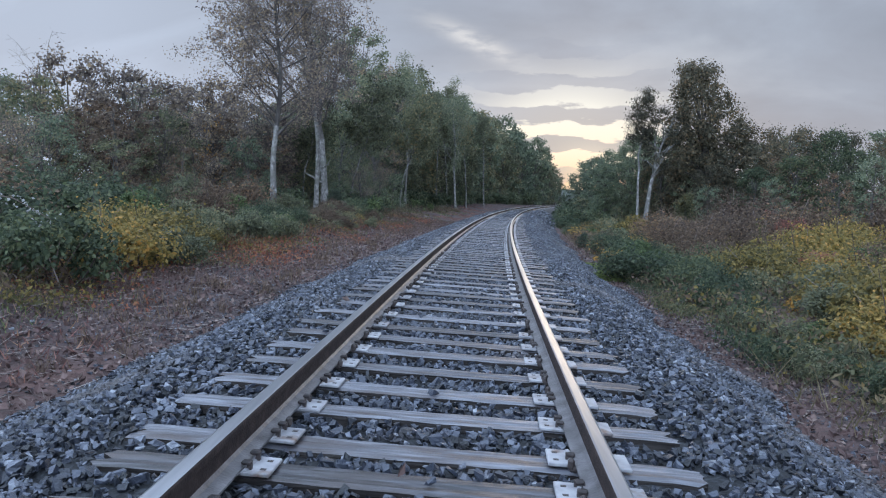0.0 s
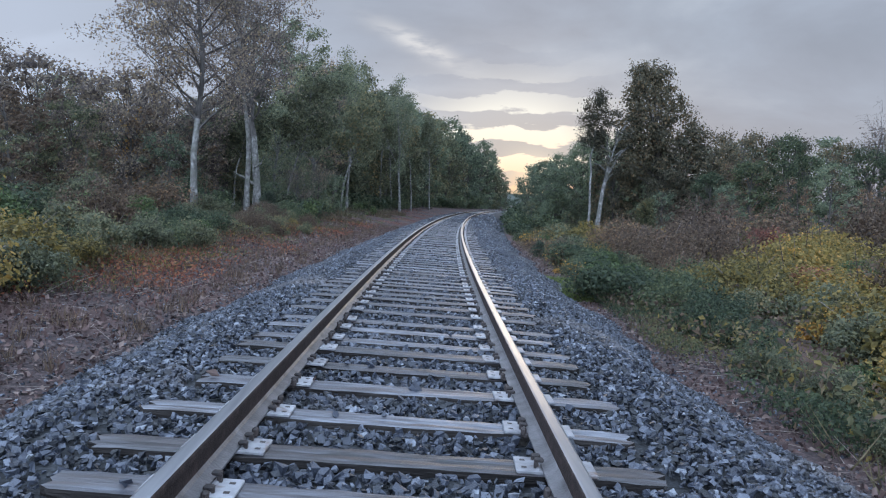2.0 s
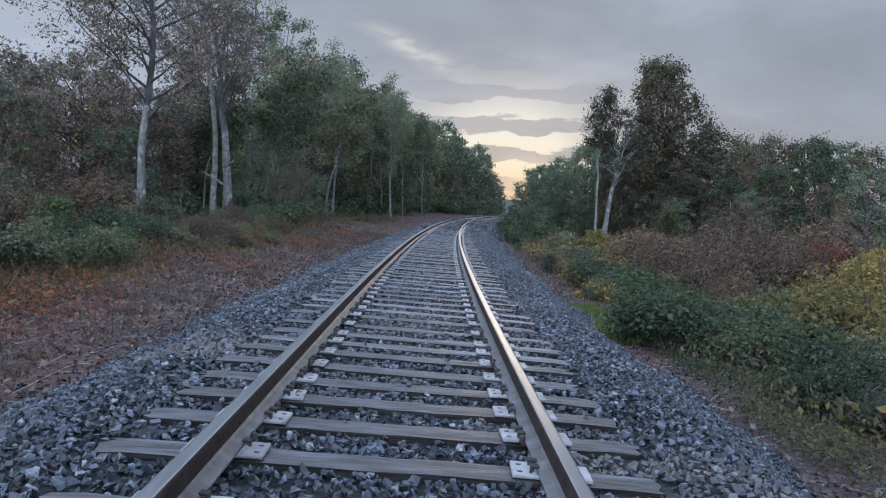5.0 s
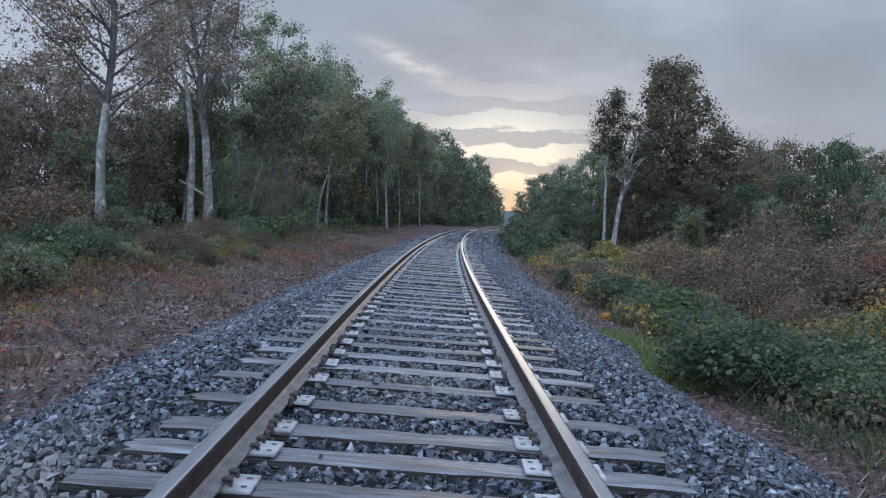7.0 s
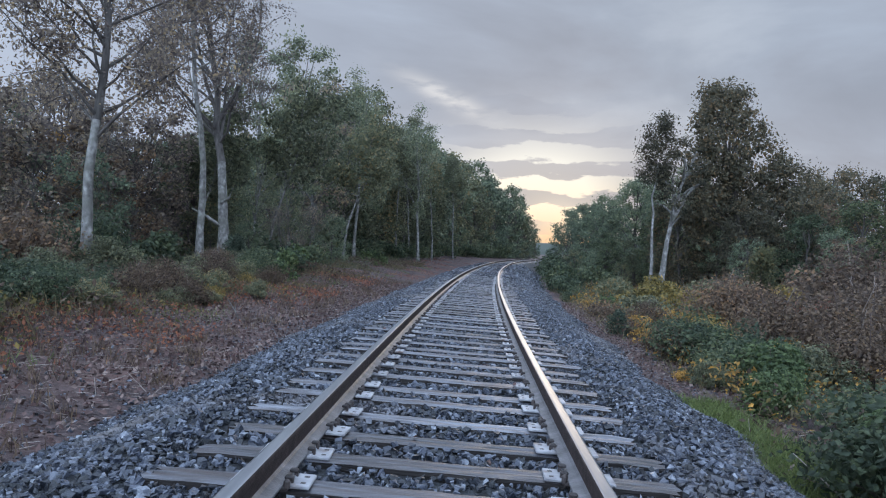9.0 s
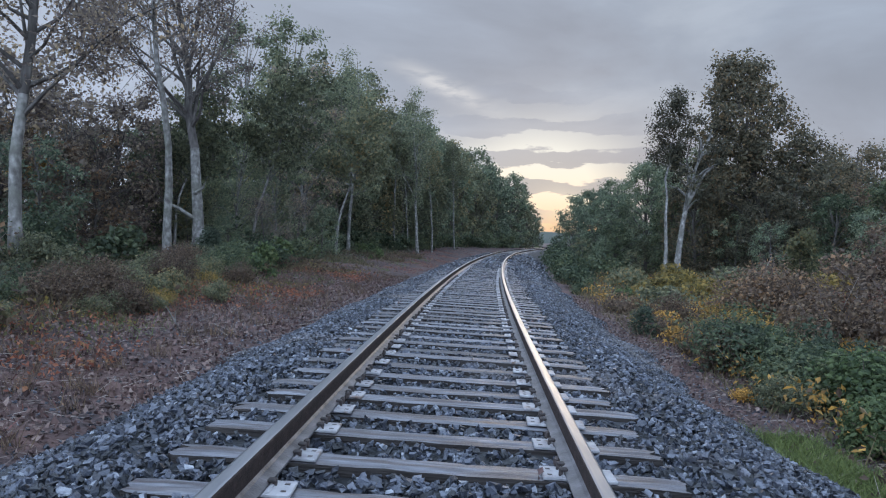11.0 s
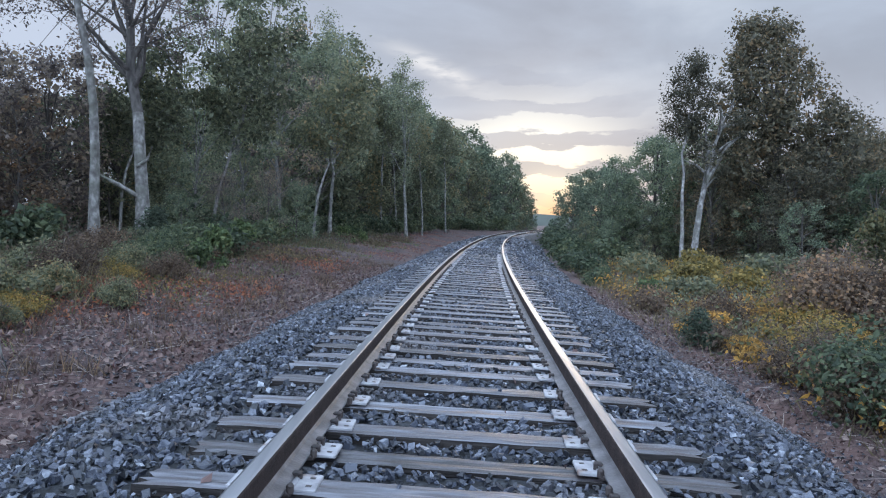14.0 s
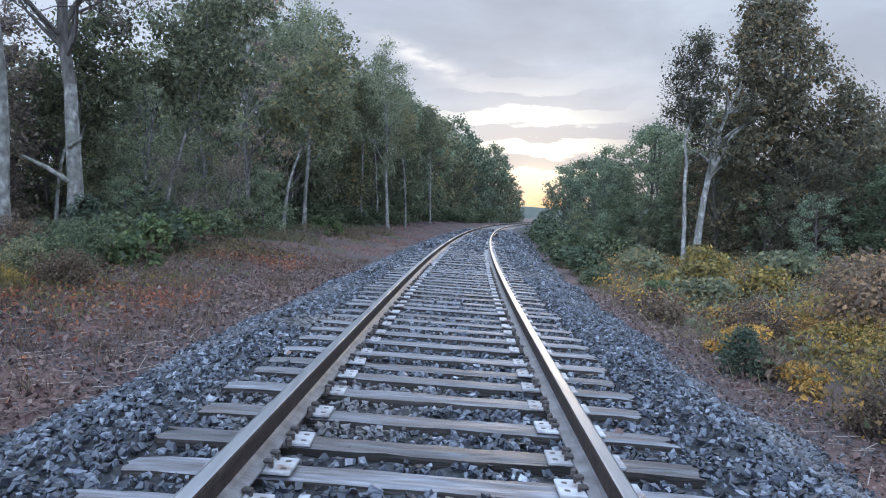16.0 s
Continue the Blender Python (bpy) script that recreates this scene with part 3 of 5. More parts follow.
# ---- ground ----
def build_ground():
    ucol = np.concatenate([[-900, -500, -250, -120, -60, -40, -28], np.arange(-20, -8, 1.0), np.arange(-8, 8, 0.25), np.arange(8, 20, 1.0), [20, 28, 40, 60, 120, 250, 500, 900]])
    yrow = np.concatenate([[-300, -80, -30, -12], np.arange(-6, 60, 0.5), np.arange(60, 172, 2.0), [180, 220, 300, 450, 700, 1100, 1800]])
    U, Y = np.meshgrid(ucol, yrow)
    h = np.where(Y > 172, 0, heading(Y))
    X = cx(Y) + U * np.cos(h)
    Yg = Y.copy()
    Z = ground_z(X, Yg)
    V = np.stack([X, Yg, Z], 2).reshape(-1, 3)
    nr, nc = U.shape
    i = (np.arange(nr - 1)[:, None] * nc + np.arange(nc - 1)[None]).ravel()
    ob = new("ground", mesh_from("ground", V, np.stack([i, i + 1, i + nc + 1, i + nc], 1), LITTER, True))
    tagged(ob, "brown leaf litter and dry weeds beside the railway", "ground", kind="structure")


build_ground()


def build_ridge():
    """The far side of the valley, low on the horizon."""
    x = np.linspace(-900, 1200, 120)
    top = 9 + 3 * np.sin(x / 130) + 2.5 * np.sin(x / 47 + 1) + 1.2 * np.sin(x / 17)
    V = np.concatenate([np.stack([x, np.full_like(x, 760), np.full_like(x, -6)], 1), np.stack([x, np.full_like(x, 800), top], 1), np.stack([x, np.full_like(x, 900), np.full_like(x, -6)], 1)])
    n = len(x)
    i = np.arange(n - 1)
    F = np.concatenate([np.stack([i, i + 1, i + n + 1, i + n], 1), np.stack([i + n, i + n + 1, i + 2 * n + 1, i + 2 * n], 1)])
    tagged(new("backdrop", mesh_from("backdrop", V, F, RIDGE, True)), "grey-green wooded ridge on the horizon", "hill", kind="structure")


build_ridge()


def bed_edge(u, y):
    """Sideways wander of the bed's edge."""
    return (0.12 * np.sin(y * 0.9) + 0.08 * np.sin(y * 2.3 + 1)) * np.clip((np.abs(u) - 2.6) / 0.5, 0, 1)


def build_bed():
    u = np.linspace(-3.15, 3.4, 45)
    y = np.concatenate([np.arange(-5, 50, 0.12), np.arange(50, 170, 0.6)])
    U, Y = np.meshgrid(u, y)
    r = np.random.default_rng(3)
    U2 = U + bed_edge(U, Y)
    h = heading(Y)
    Z = bed_z(U) - 0.02 + r.normal(size=U.shape) * 0.012 - np.clip((Y - 110) / 60, 0, 1) * 0.8
    V = np.stack([cx(Y) + U2 * np.cos(h), Y - U2 * np.sin(h), Z], 2).reshape(-1, 3)
    nr, nc = U.shape
    i = (np.arange(nr - 1)[:, None] * nc + np.arange(nc - 1)[None]).ravel()
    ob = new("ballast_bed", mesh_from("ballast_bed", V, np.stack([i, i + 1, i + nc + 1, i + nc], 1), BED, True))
    tagged(ob, "blue-grey crushed stone bed under the railway track, darkened as shade between stones", "ballast", kind="structure")


build_bed()

# ---- the track ----
SPACED = [2.98, 3.37, 3.9, 4.4, 4.93, 5.43, 5.95, 6.47, 7.07, 7.72, 8.3, 8.84, 9.3, 9.82, 10.29, 10.96, 11.5, 11.97, 12.44, 12.91, 13.38, 13.85, 14.24, 14.8, 15.42, 15.94, 16.41, 16.92, 17.4, 17.93, 18.48, 19.06, 19.52, 20.04, 20.6, 21.12, 21.56, 22.0, 22.5, 23.07, 23.57, 24.06, 24.5, 25.07, 25.64, 26.17, 26.63, 27.01, 27.53, 28.04, 28.53, 28.98, 29.42]
TIE_Y = np.array([2.98 - 0.494 * k for k in range(14, 0, -1)] + SPACED + [29.42 + 0.494 * k for k in range(1, 182)])
TIE_COUNT = np.arange(len(TIE_Y))
track = tagged(new("railway_track"), "single railway track of steel rails on weathered wooden ties", "railway track")


def build_rail(u0, name):
    # outline of the rail, from the foot round over the head
    half = [(0.070, 0.0), (0.070, 0.010), (0.022, 0.026), (0.009, 0.040), (0.008, 0.118), (0.030, 0.130), (0.034, 0.134), (0.034, 0.158), (0.030, 0.166), (0.022, 0.169)]
    prof = half + [(-a, b) for a, b in reversed(half)]
    n = len(prof)
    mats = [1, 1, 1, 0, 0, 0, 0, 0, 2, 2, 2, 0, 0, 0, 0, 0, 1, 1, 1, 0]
    ys = np.concatenate([np.arange(-4.5, 60, 0.75), np.arange(60, 140, 1.5)])
    V, Fc, idx = [], [], []
    for j, y in enumerate(ys):
        m = on_track(y, u0, 0.021)
        V += [m @ Vector((a, 0, b)) for a, b in prof]
        if j:
            o, q = (j - 1) * n, j * n
            for i in range(n):
                Fc.append((o + i, o + (i + 1) % n, q + (i + 1) % n, q + i))
                idx.append(mats[i])
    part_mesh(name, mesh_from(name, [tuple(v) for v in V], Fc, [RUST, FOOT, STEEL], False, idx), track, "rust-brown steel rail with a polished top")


build_rail(-0.7525, "rail")
build_rail(0.7525, "rail")


def tie_mesh(seed):
    """A weathered sleeper: split, uneven top with long checks, worn ends."""
    r = np.random.default_rng(seed)
    nx, ny = 20, 7
    xs = np.linspace(-1.295, 1.295, nx)
    ysn = np.linspace(-0.1, 0.1, ny)
    V = np.zeros((nx, ny, 3))
    groove = r.normal(size=ny) * 0.001
    groove[r.integers(1, ny - 1)] -= 0.007
    for i, x in enumerate(xs):
        for j, y in enumerate(ysn):
            e = 0.007 * (abs(j - 3) == 3) + 0.006 * (i in (0, nx - 1))
            V[i, j] = (x + 0.02 * r.normal() * (i in (0, nx - 1)), y + 0.005 * r.normal() * (abs(j - 3) == 3), groove[j] - e + 0.0016 * r.normal())
    verts = [tuple(v) for v in V.reshape(-1, 3)]
    faces = [(i * ny + j, (i + 1) * ny + j, (i + 1) * ny + j + 1, i * ny + j + 1) for i in range(nx - 1) for j in range(ny - 1)]
    rim = [i * ny for i in range(nx)] + [(nx - 1) * ny + j for j in range(1, ny)] + [i * ny + ny - 1 for i in range(nx - 2, -1, -1)] + [j for j in range(ny - 2, 0, -1)]
    o = len(verts)
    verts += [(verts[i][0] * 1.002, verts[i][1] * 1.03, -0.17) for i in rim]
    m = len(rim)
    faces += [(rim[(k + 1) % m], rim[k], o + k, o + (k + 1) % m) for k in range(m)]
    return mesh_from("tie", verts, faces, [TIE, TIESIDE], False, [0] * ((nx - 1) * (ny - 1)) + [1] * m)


TIES = [tie_mesh(s) for s in range(7)]


def joined(name, boxes, mat):
    """Bevelled boxes (sx, sy, sz, x, y, z, bevel) joined into one mesh."""
    bm = bmesh.new()
    for sx, sy, sz, x, y, z, bv in boxes:
        b = box_bm(sx, sy, sz, bv)
        me = bpy.data.meshes.new("t")
        b.to_mesh(me)
        b.free()
        me.transform(Matrix.Translation((x, y, z)))
        bm.from_mesh(me)
        bpy.data.meshes.remove(me)
    me = bpy.data.meshes.new(name)
    bm.to_mesh(me)
    bm.free()
    me.materials.append(mat)
    return me


PLATE_ME = joined("tie_plate", [(0.37, 0.19, 0.018, 0, 0, 0.001, 0.004), (0.02, 0.18, 0.012, 0.084, 0, 0.014, 0.004), (0.02, 0.18, 0.012, -0.084, 0, 0.014, 0.004)], PLATE)
HOLE_ME = joined("spike_hole", [(0.024, 0.02, 0.004, 0, 0, 0.0165, 0)], IRON)
SPIKE_ME = joined("spike", [(0.042, 0.032, 0.018, 0, 0, 0.03, 0.006), (0.019, 0.019, 0.05, 0.012, 0, -0.004, 0)], IRON)
ANCHOR_ME = joined("rail_anchor", [(0.19, 0.028, 0.03, 0, 0, -0.022, 0.008), (0.03, 0.032, 0.05, 0.09, 0, -0.012, 0.01), (0.03, 0.032, 0.05, -0.09, 0, -0.012, 0.01)], IRON)
FAR_ME = joined("tie", [(2.59, 0.2, 0.17, 0, 0, -0.17, 0.01)], TIE)

for k, y in zip(TIE_COUNT, TIE_Y):
    if y < -4:
        continue
    y = float(y + rng.normal() * (0.006 if y < 29 else 0.025))
    near = y < 62
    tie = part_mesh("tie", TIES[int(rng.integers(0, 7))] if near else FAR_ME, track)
    tie.matrix_basis = on_track(y, float(rng.normal() * 0.03), float(rng.normal() * 0.006), float(rng.normal() * 0.6) + (180 if k % 2 else 0))
    if not near:
        continue
    inv = tie.matrix_basis.inverted()
    for sx in (-1, 1):
        base = inv @ on_track(y + float(rng.normal() * 0.008), 0.7525 * sx, 0.002, float(rng.normal() * 1.2))
        pl = part_mesh("tie_plate", PLATE_ME, tie, "pale grey steel tie plate")
        pl.matrix_basis = base
        if y < 40:
            if y < 31:
                for ey in (-0.05, 0.045):
                    part_mesh("spike_hole", HOLE_ME, tie, "dark square spike hole").matrix_basis = base @ pose(-sx * 0.148, ey, 0)
            for ex in (-1, 1):
                for ey in ((-0.055, 0.05) if (rng.random() < 0.85) else (0.03 * ex,)):
                    sp = part_mesh("spike", SPIKE_ME, tie, "dark iron spike")
                    sp.matrix_basis = base @ pose(ex * 0.083, ey + float(rng.normal() * 0.004), float(abs(rng.normal()) * 0.008), 0, 0, 0 if ex > 0 else 180)
            if rng.random() < 0.75:
                an = part_mesh("rail_anchor", ANCHOR_ME, tie, "dark rail anchor")
                an.matrix_basis = base @ pose(0, 0.135 if rng.random() < 0.5 else -0.135, 0.02)


# ---- ballast stones ----
def stone_arrays(P, size, r):
    """Broken blocks of rock with uneven corners, some of them wedges."""
    n = len(P)
    block = np.array([(x, y, z) for x in (-1, 1) for y in (-1, 1) for z in (-1, 1)], float)
    V = block[None] * (1 - 0.45 * r.uniform(0, 1, (n, 8, 1)) ** 2) + r.normal(size=(n, 8, 3)) * 0.33
    V *= (0.44 * size[:, None, None]) * r.uniform(0.5, 1.4, (n, 1, 3)) * np.array([1.0, 1.0, 0.8])
    a, b = r.uniform(0, 2 * np.pi, n), r.uniform(-1.0, 1.0, n)
    ca, sa, cb, sb = np.cos(a), np.sin(a), np.cos(b), np.sin(b)
    x, y, z = V[..., 0], V[..., 1], V[..., 2]
    y, z = y * cb[:, None] - z * sb[:, None], y * sb[:, None] + z * cb[:, None]
    x, y = x * ca[:, None] - y * sa[:, None], x * sa[:, None] + y * ca[:, None]
    V = np.stack([x, y, z], 2) + P[:, None]
    f = np.array([(0, 1, 3, 2), (4, 6, 7, 5), (0, 4, 5, 1), (2, 3, 7, 6), (0, 2, 6, 4), (1, 5, 7, 3)])
    return V.reshape(-1, 3), (np.arange(n)[:, None, None] * 8 + f[None]).reshape(-1, 4)


def stone_places(y0, y1, density, size, r):
    n = int((y1 - y0) * 6.3 * density)
    y = r.uniform(y0, y1, n)
    u = r.uniform(-3.05, 3.25, n)
    k = np.clip(np.searchsorted(TIE_Y, y), 1, len(TIE_Y) - 1)
    near_tie = np.minimum(np.abs(y - TIE_Y[k]), np.abs(y - TIE_Y[k - 1]))
    keep = ~((np.abs(u) < 1.33) & (near_tie < 0.125)) & ((np.abs(u) < 2.4) | (r.random(n) < 0.8)) & ((y < 20) | (r.random(n) < 0.8))
    y, u = y[keep], u[keep]
    s = size * r.uniform(0.6, 1.35, len(y))
    h = heading(y)
    z = bed_z(u - bed_edge(u, y)) + s * r.uniform(-0.15, 0.4, len(y))
    return np.stack([cx(y) + u * np.cos(h), y - u * np.sin(h), z], 1), s


def scatter_on_ground(n, y0, y1, u0, u1, r):
    y = r.uniform(y0, y1, n)
    near_bed = r.uniform(0, 1, n) ** 2
    u = u1 + (u0 - u1) * near_bed if u1 < 0 else u0 + (u1 - u0) * near_bed
    h = heading(y)
    x, yy = cx(y) + u * np.cos(h), y - u * np.sin(h)
    return np.stack([x, yy, ground_z(x, yy) + 0.005], 1)


def build_stones():
    r = np.random.default_rng(11)
    Ps, Ss = [], []
    for y0, y1, den, size in ((1.6, 37, 720, 0.033), (37, 48, 260, 0.052), (48, 60, 110, 0.085), (60, 84, 42, 0.13)):
        P, s = stone_places(y0, y1, den, size, r)
        Ps.append(P)
        Ss.append(s)
    for n, y0, y1, u0, u1 in ((3200, 2, 34, -4.6, -2.9), (3800, 3, 36, 3.0, 4.5)):
        Q = scatter_on_ground(n, y0, y1, u0, u1, r)
        Ps.append(Q)
        Ss.append(r.uniform(0.018, 0.04, n))
    # the shoulder that falls to the ditch
    y, u = r.uniform(1.6, 36, 12000), r.uniform(2.1, 3.4, 12000)
    h = heading(y)
    Ps.append(np.stack([cx(y) + u * np.cos(h), y - u * np.sin(h), bed_z(u - bed_edge(u, y)) + 0.014], 1))
    Ss.append(r.uniform(0.022, 0.045, 12000))
    P, s = np.concatenate(Ps), np.concatenate(Ss)
    V, Fc = stone_arrays(P, s, r)
    ob = new("ballast_stones", mesh_from("ballast_stones", V, Fc, STONE))
    tagged(ob, "loose blue-grey crushed stones between and beside the ties", "ballast", kind="stuff")


build_stones()


def build_single_stones():
    """The stones at the start of the way, in the cribs between the ties, one by one."""
    r = np.random.default_rng(12)
    shapes = []
    for k in range(9):
        V, Fc = stone_arrays(np.zeros((1, 3)), np.array([0.05]), r)
        shapes.append(mesh_from("stone", V, Fc, STONE))
    bed = bpy.data.objects["ballast_bed"]
    for k in range(300):
        i = 14 + int(r.integers(0, 12))
        gap = TIE_Y[i + 1] - TIE_Y[i]
        y = TIE_Y[i] + 0.13 + (gap - 0.26) * r.uniform(0, 1)
        u = r.uniform(-0.62, 0.62)
        ob = part_mesh("stone", shapes[k % 9], bed)
        s = r.uniform(0.7, 1.3)
        ob.matrix_basis = on_track(float(y), float(u), -0.03 + 0.008 * float(r.normal()), float(r.uniform(0, 360))) @ Matrix.Scale(s, 4)


build_single_stones()


# ---- litter, weeds and grass ----
def scatter(n, y0, y1, u0, u1, r, power=1.0):
    y = y0 + (y1 - y0) * r.uniform(0, 1, n) ** power
    u = r.uniform(u0, u1, n)
    h = heading(y)
    x, yy = cx(y) + u * np.cos(h), y - u * np.sin(h)
    return np.stack([x, yy, ground_z(x, yy)], 1)


def patchy(P, r, scale, cut):
    """Keep points where a slow pattern is high."""
    v = np.sin(P[:, 0] * scale + 1.3 * np.sin(P[:, 1] * scale * 0.7)) + np.sin(P[:, 1] * scale * 0.8 + 2 * np.sin(P[:, 0] * scale * 0.5))
    return P[v + r.normal(size=len(P)) * 0.5 > cut]


def stuff(name, arrays, mat, label, category):
    V = np.concatenate([a for a, _ in arrays])
    o, F = 0, []
    for a, f in arrays:
        F.append(f + o)
        o += len(a)
    tagged(new(name, mesh_from(name, V, np.concatenate(F), mat)), label, category, kind="stuff")


def build_litter():
    r = np.random.default_rng(21)
    A = np.concatenate([scatter(46000, 2, 45, -7, -2.75, r, 1.15), scatter(12000, 22, 46, -7, -2.9, r), scatter(7000, 40, 110, -8.5, -2.9, r)])
    B = scatter(16000, 3, 45, 3.0, 4.6, r, 1.1)
    ty = r.choice(TIE_Y[14:67], 34) + r.normal(size=34) * 0.05
    tu = r.uniform(-1.2, 1.2, 34)
    C = np.stack([cx(ty) + tu, ty - 0.07 * tu, -0.068 * tu], 1)
    P = np.concatenate([A, B, C])
    P[:, 2] += 0.015
    stuff("fallen_leaves", [leaves(P, 0.05, r, droop=0.0, slim=0.7, spread=0.5)], SCRAP, "curled brown leaves scattered over the verge", "leaves")
    T = np.concatenate([scatter(11000, 2, 48, -6.8, -2.8, r, 1.2), scatter(3800, 3, 44, 2.9, 4.6, r, 1.1)])
    paths = []
    for p in T:
        d = np.array([r.normal(), r.normal(), 0.12 * r.normal()])
        d[1] *= 0.6
        d *= min(0.06 + r.exponential(0.12), 0.45) / np.linalg.norm(d)
        paths.append([(p + np.array([0, 0, 0.012]), 0.004), (p + d + np.array([0, 0, 0.025]), 0.002)])
    stuff("fallen_twigs", [tubes(paths, 3)], TWIG, "thin dry twigs lying on the leaf litter", "twigs")


build_litter()


def build_weeds():
    r = np.random.default_rng(22)
    P = patchy(scatter(30000, 3, 95, -7.8, -3.4, r, 1.1), r, 0.9, 0.4)
    stuff("red_weeds", [blades(P, 0.08, 0.02, r, 0.9)], REDWEED, "low red-brown dying weeds along the verge", "weeds")
    P = patchy(scatter(34000, 9, 46, -6.3, -4.0, r, 1.0), r, 0.8, 0.2)
    P[:, 2] += r.uniform(0, 0.14, len(P))
    stuff("rust_red_weeds", [leaves(P, 0.06, r)], RUSTWEED, "low rust-red weeds before the brush", "weeds")
    C = scatter(330, 6, 48, -6.2, -3.2, r)
    P = np.repeat(C, 26, axis=0)
    P[:, :2] += r.normal(size=(len(P), 2)) * 0.09
    P[:, 2] = ground_z(P[:, 0], P[:, 1])
    stuff("dead_stalks", [blades(P, 0.18, 0.012, r, 0.4)], RUSSET, "tufts of dead brown stalks standing in the leaf litter", "weeds")
    P = patchy(scatter(16000, 5, 70, -7.6, -4.4, r, 1.1), r, 1.3, 0.9)
    stuff("verge_grass", [blades(P, 0.11, 0.014, r, 0.7)], GRASS, "sparse green tufts on the verge", "grass")
    P = patchy(scatter(40000, 6, 70, -10, -5.4, r, 1.1), r, 0.8, 0.1)
    Q = patchy(scatter(16000, 5, 70, 3.6, 9, r, 1.1), r, 0.9, -0.2)
    stuff("dry_grass", [blades(np.concatenate([P, Q]), 0.26, 0.02, r, 0.6)], STRAW, "tall dry yellowed grass at the edge of the brush", "grass")
    P = patchy(scatter(6500, 19.6, 24.6, 3.0, 3.85, r), r, 0.7, -0.8)
    stuff("green_grass", [blades(P, 0.12, 0.016, r, 0.8)], LAWN, "short green grass at the foot of the ballast", "grass")


build_weeds()


# ---- trees and shrubs ----
def build_wood():
    r = np.random.default_rng(31)
    # tall pale-trunked trees by the verge, thinning brown crowns
    t = make_tree("tall_tree", 101, 13.8, 0.14, 0.26, 4.3, 44, MAUVE, 36, 0.09, 0.24, BARK, "tall tree with a pale grey trunk and thinning brown leaves", lean=(0.6, 0.3), fine=True, upper=DARKBARK, clump=True)
    stand(t, -7.2, 32.0, 0)
    t = make_tree("tall_tree", 102, 15.0, 0.22, 0.34, 4.6, 24, MAUVE, 26, 0.09, 0.2, BARK, "tall pale-trunked tree with bare forking limbs and few leaves", lean=(-1.7, 0.3), fine=True, forks=7, upper=DARKBARK, clump=True)
    V, F = tubes([[((-0.1, -0.12, 2.5), 0.06), ((0.28, -0.3, 2.7), 0.05), ((0.45, -0.35, 3.1), 0.03)], [((-0.12, -0.1, 1.6), 0.08), ((-0.6, -0.3, 1.95), 0.07), ((-1.15, -0.4, 2.25), 0.04)]], 6)
    part_mesh("broken_limb", mesh_from("broken_limb", V, F, BARK, True), t, "broken pale limb")
    stand(t, -6.95, 44.2, 0)
    t = make_tree("slim_tree", 103, 13.5, 0.14, 0.42, 2.8, 14, MAUVE, 26, 0.09, 0.24, BARK, "slim pale-trunked tree beside a larger one", lean=(0.4, 0.0), fine=True)
    stand(t, -6.75, 40.0, 0)
    slim = make_tree("slim_tree", 104, 13.0, 0.085, 0.5, 1.8, 12, OLIVE, 20, 0.13, 0.26, BARK, "slim tree with a bare pale trunk before the dark wood", lean=(-0.3, 0.2), fine=True)
    for x, y, s, turn in ((-0.65, 77.0, 1.0, 20), (0.4, 80.5, 0.9, 140), (5.4, 100, 1.0, 80), (2.6, 86.0, 0.9, 210)):
        stand(slim, x, y, turn, s)
    fork = make_tree("forked_tree", 106, 13.0, 0.12, 0.28, 2.3, 12, SAGE, 16, 0.12, 0.26, BARK, "pale forked tree with a thin airy crown before the wood", lean=(0.3, 0.2), fine=True, forks=4, clump=True)
    stand(fork, -3.3, 65.0, 0, 1.02)
    stand(fork, 1.2, 74.5, 130, 1.0)
    lean = make_tree("leaning_tree", 105, 8.0, 0.08, 0.45, 2.4, 12, OLIVE, 14, 0.18, 0.3, BARK, "thin leaning tree with a pale stem among vines", lean=(1.6, 0))
    stand(lean, -6.1, 49.0, 0)
    stand(lean, -8.8, 47.2, 60, 0.9)
    stand(lean, -3.3, 57.0, 20, 1.0)
    # the wood along the outer side of the curve
    near = [
        make_mass_tree("forest_tree", 110, 14.0, 0.19, 0.04, 3.3, 66, 130, GREEN, 0.21, DARKBARK, "dense dark green tree at the edge of the wood"),
        make_mass_tree("forest_tree", 111, 15.0, 0.19, 0.12, 3.0, 60, 130, GREEN, 0.21, BARK, "tall dark green tree with a pale trunk at the wood's edge", gaps=0.2),
        make_mass_tree("forest_tree", 112, 13.5, 0.17, 0.04, 3.4, 66, 130, OLIVE, 0.21, DARKBARK, "olive green tree turning yellow at the edge of the wood"),
        make_mass_tree("forest_tree", 113, 14.5, 0.16, 0.22, 3.0, 44, 100, MAUVE, 0.17, BARK, "thinning brown tree with pale limbs at the edge of the wood", gaps=0.3, size=0.22),
        make_mass_tree("forest_tree", 117, 14.5, 0.15, 0.06, 3.2, 72, 115, SAGE, 0.19, BARK, "grey-green tree with open limbs at the wood's edge", gaps=0.22, size=0.21),
    ]
    sage = make_mass_tree("bank_tree", 114, 13.0, 0.17, 0.03, 3.5, 64, 110, GREEN, 0.22, DARKBARK, "rounded green tree on the bank beside the track", gaps=0.05)
    far = [
        make_mass_tree("forest_tree", 115, 14.0, 0.2, 0.04, 3.7, 54, 70, GREEN, 0.36, DARKBARK, "dark green tree in the distant wood"),
        make_mass_tree("forest_tree", 116, 14.5, 0.2, 0.04, 3.6, 54, 70, OLIVE, 0.36, DARKBARK, "dull olive tree in the distant wood"),
    ]
    y = 48.0
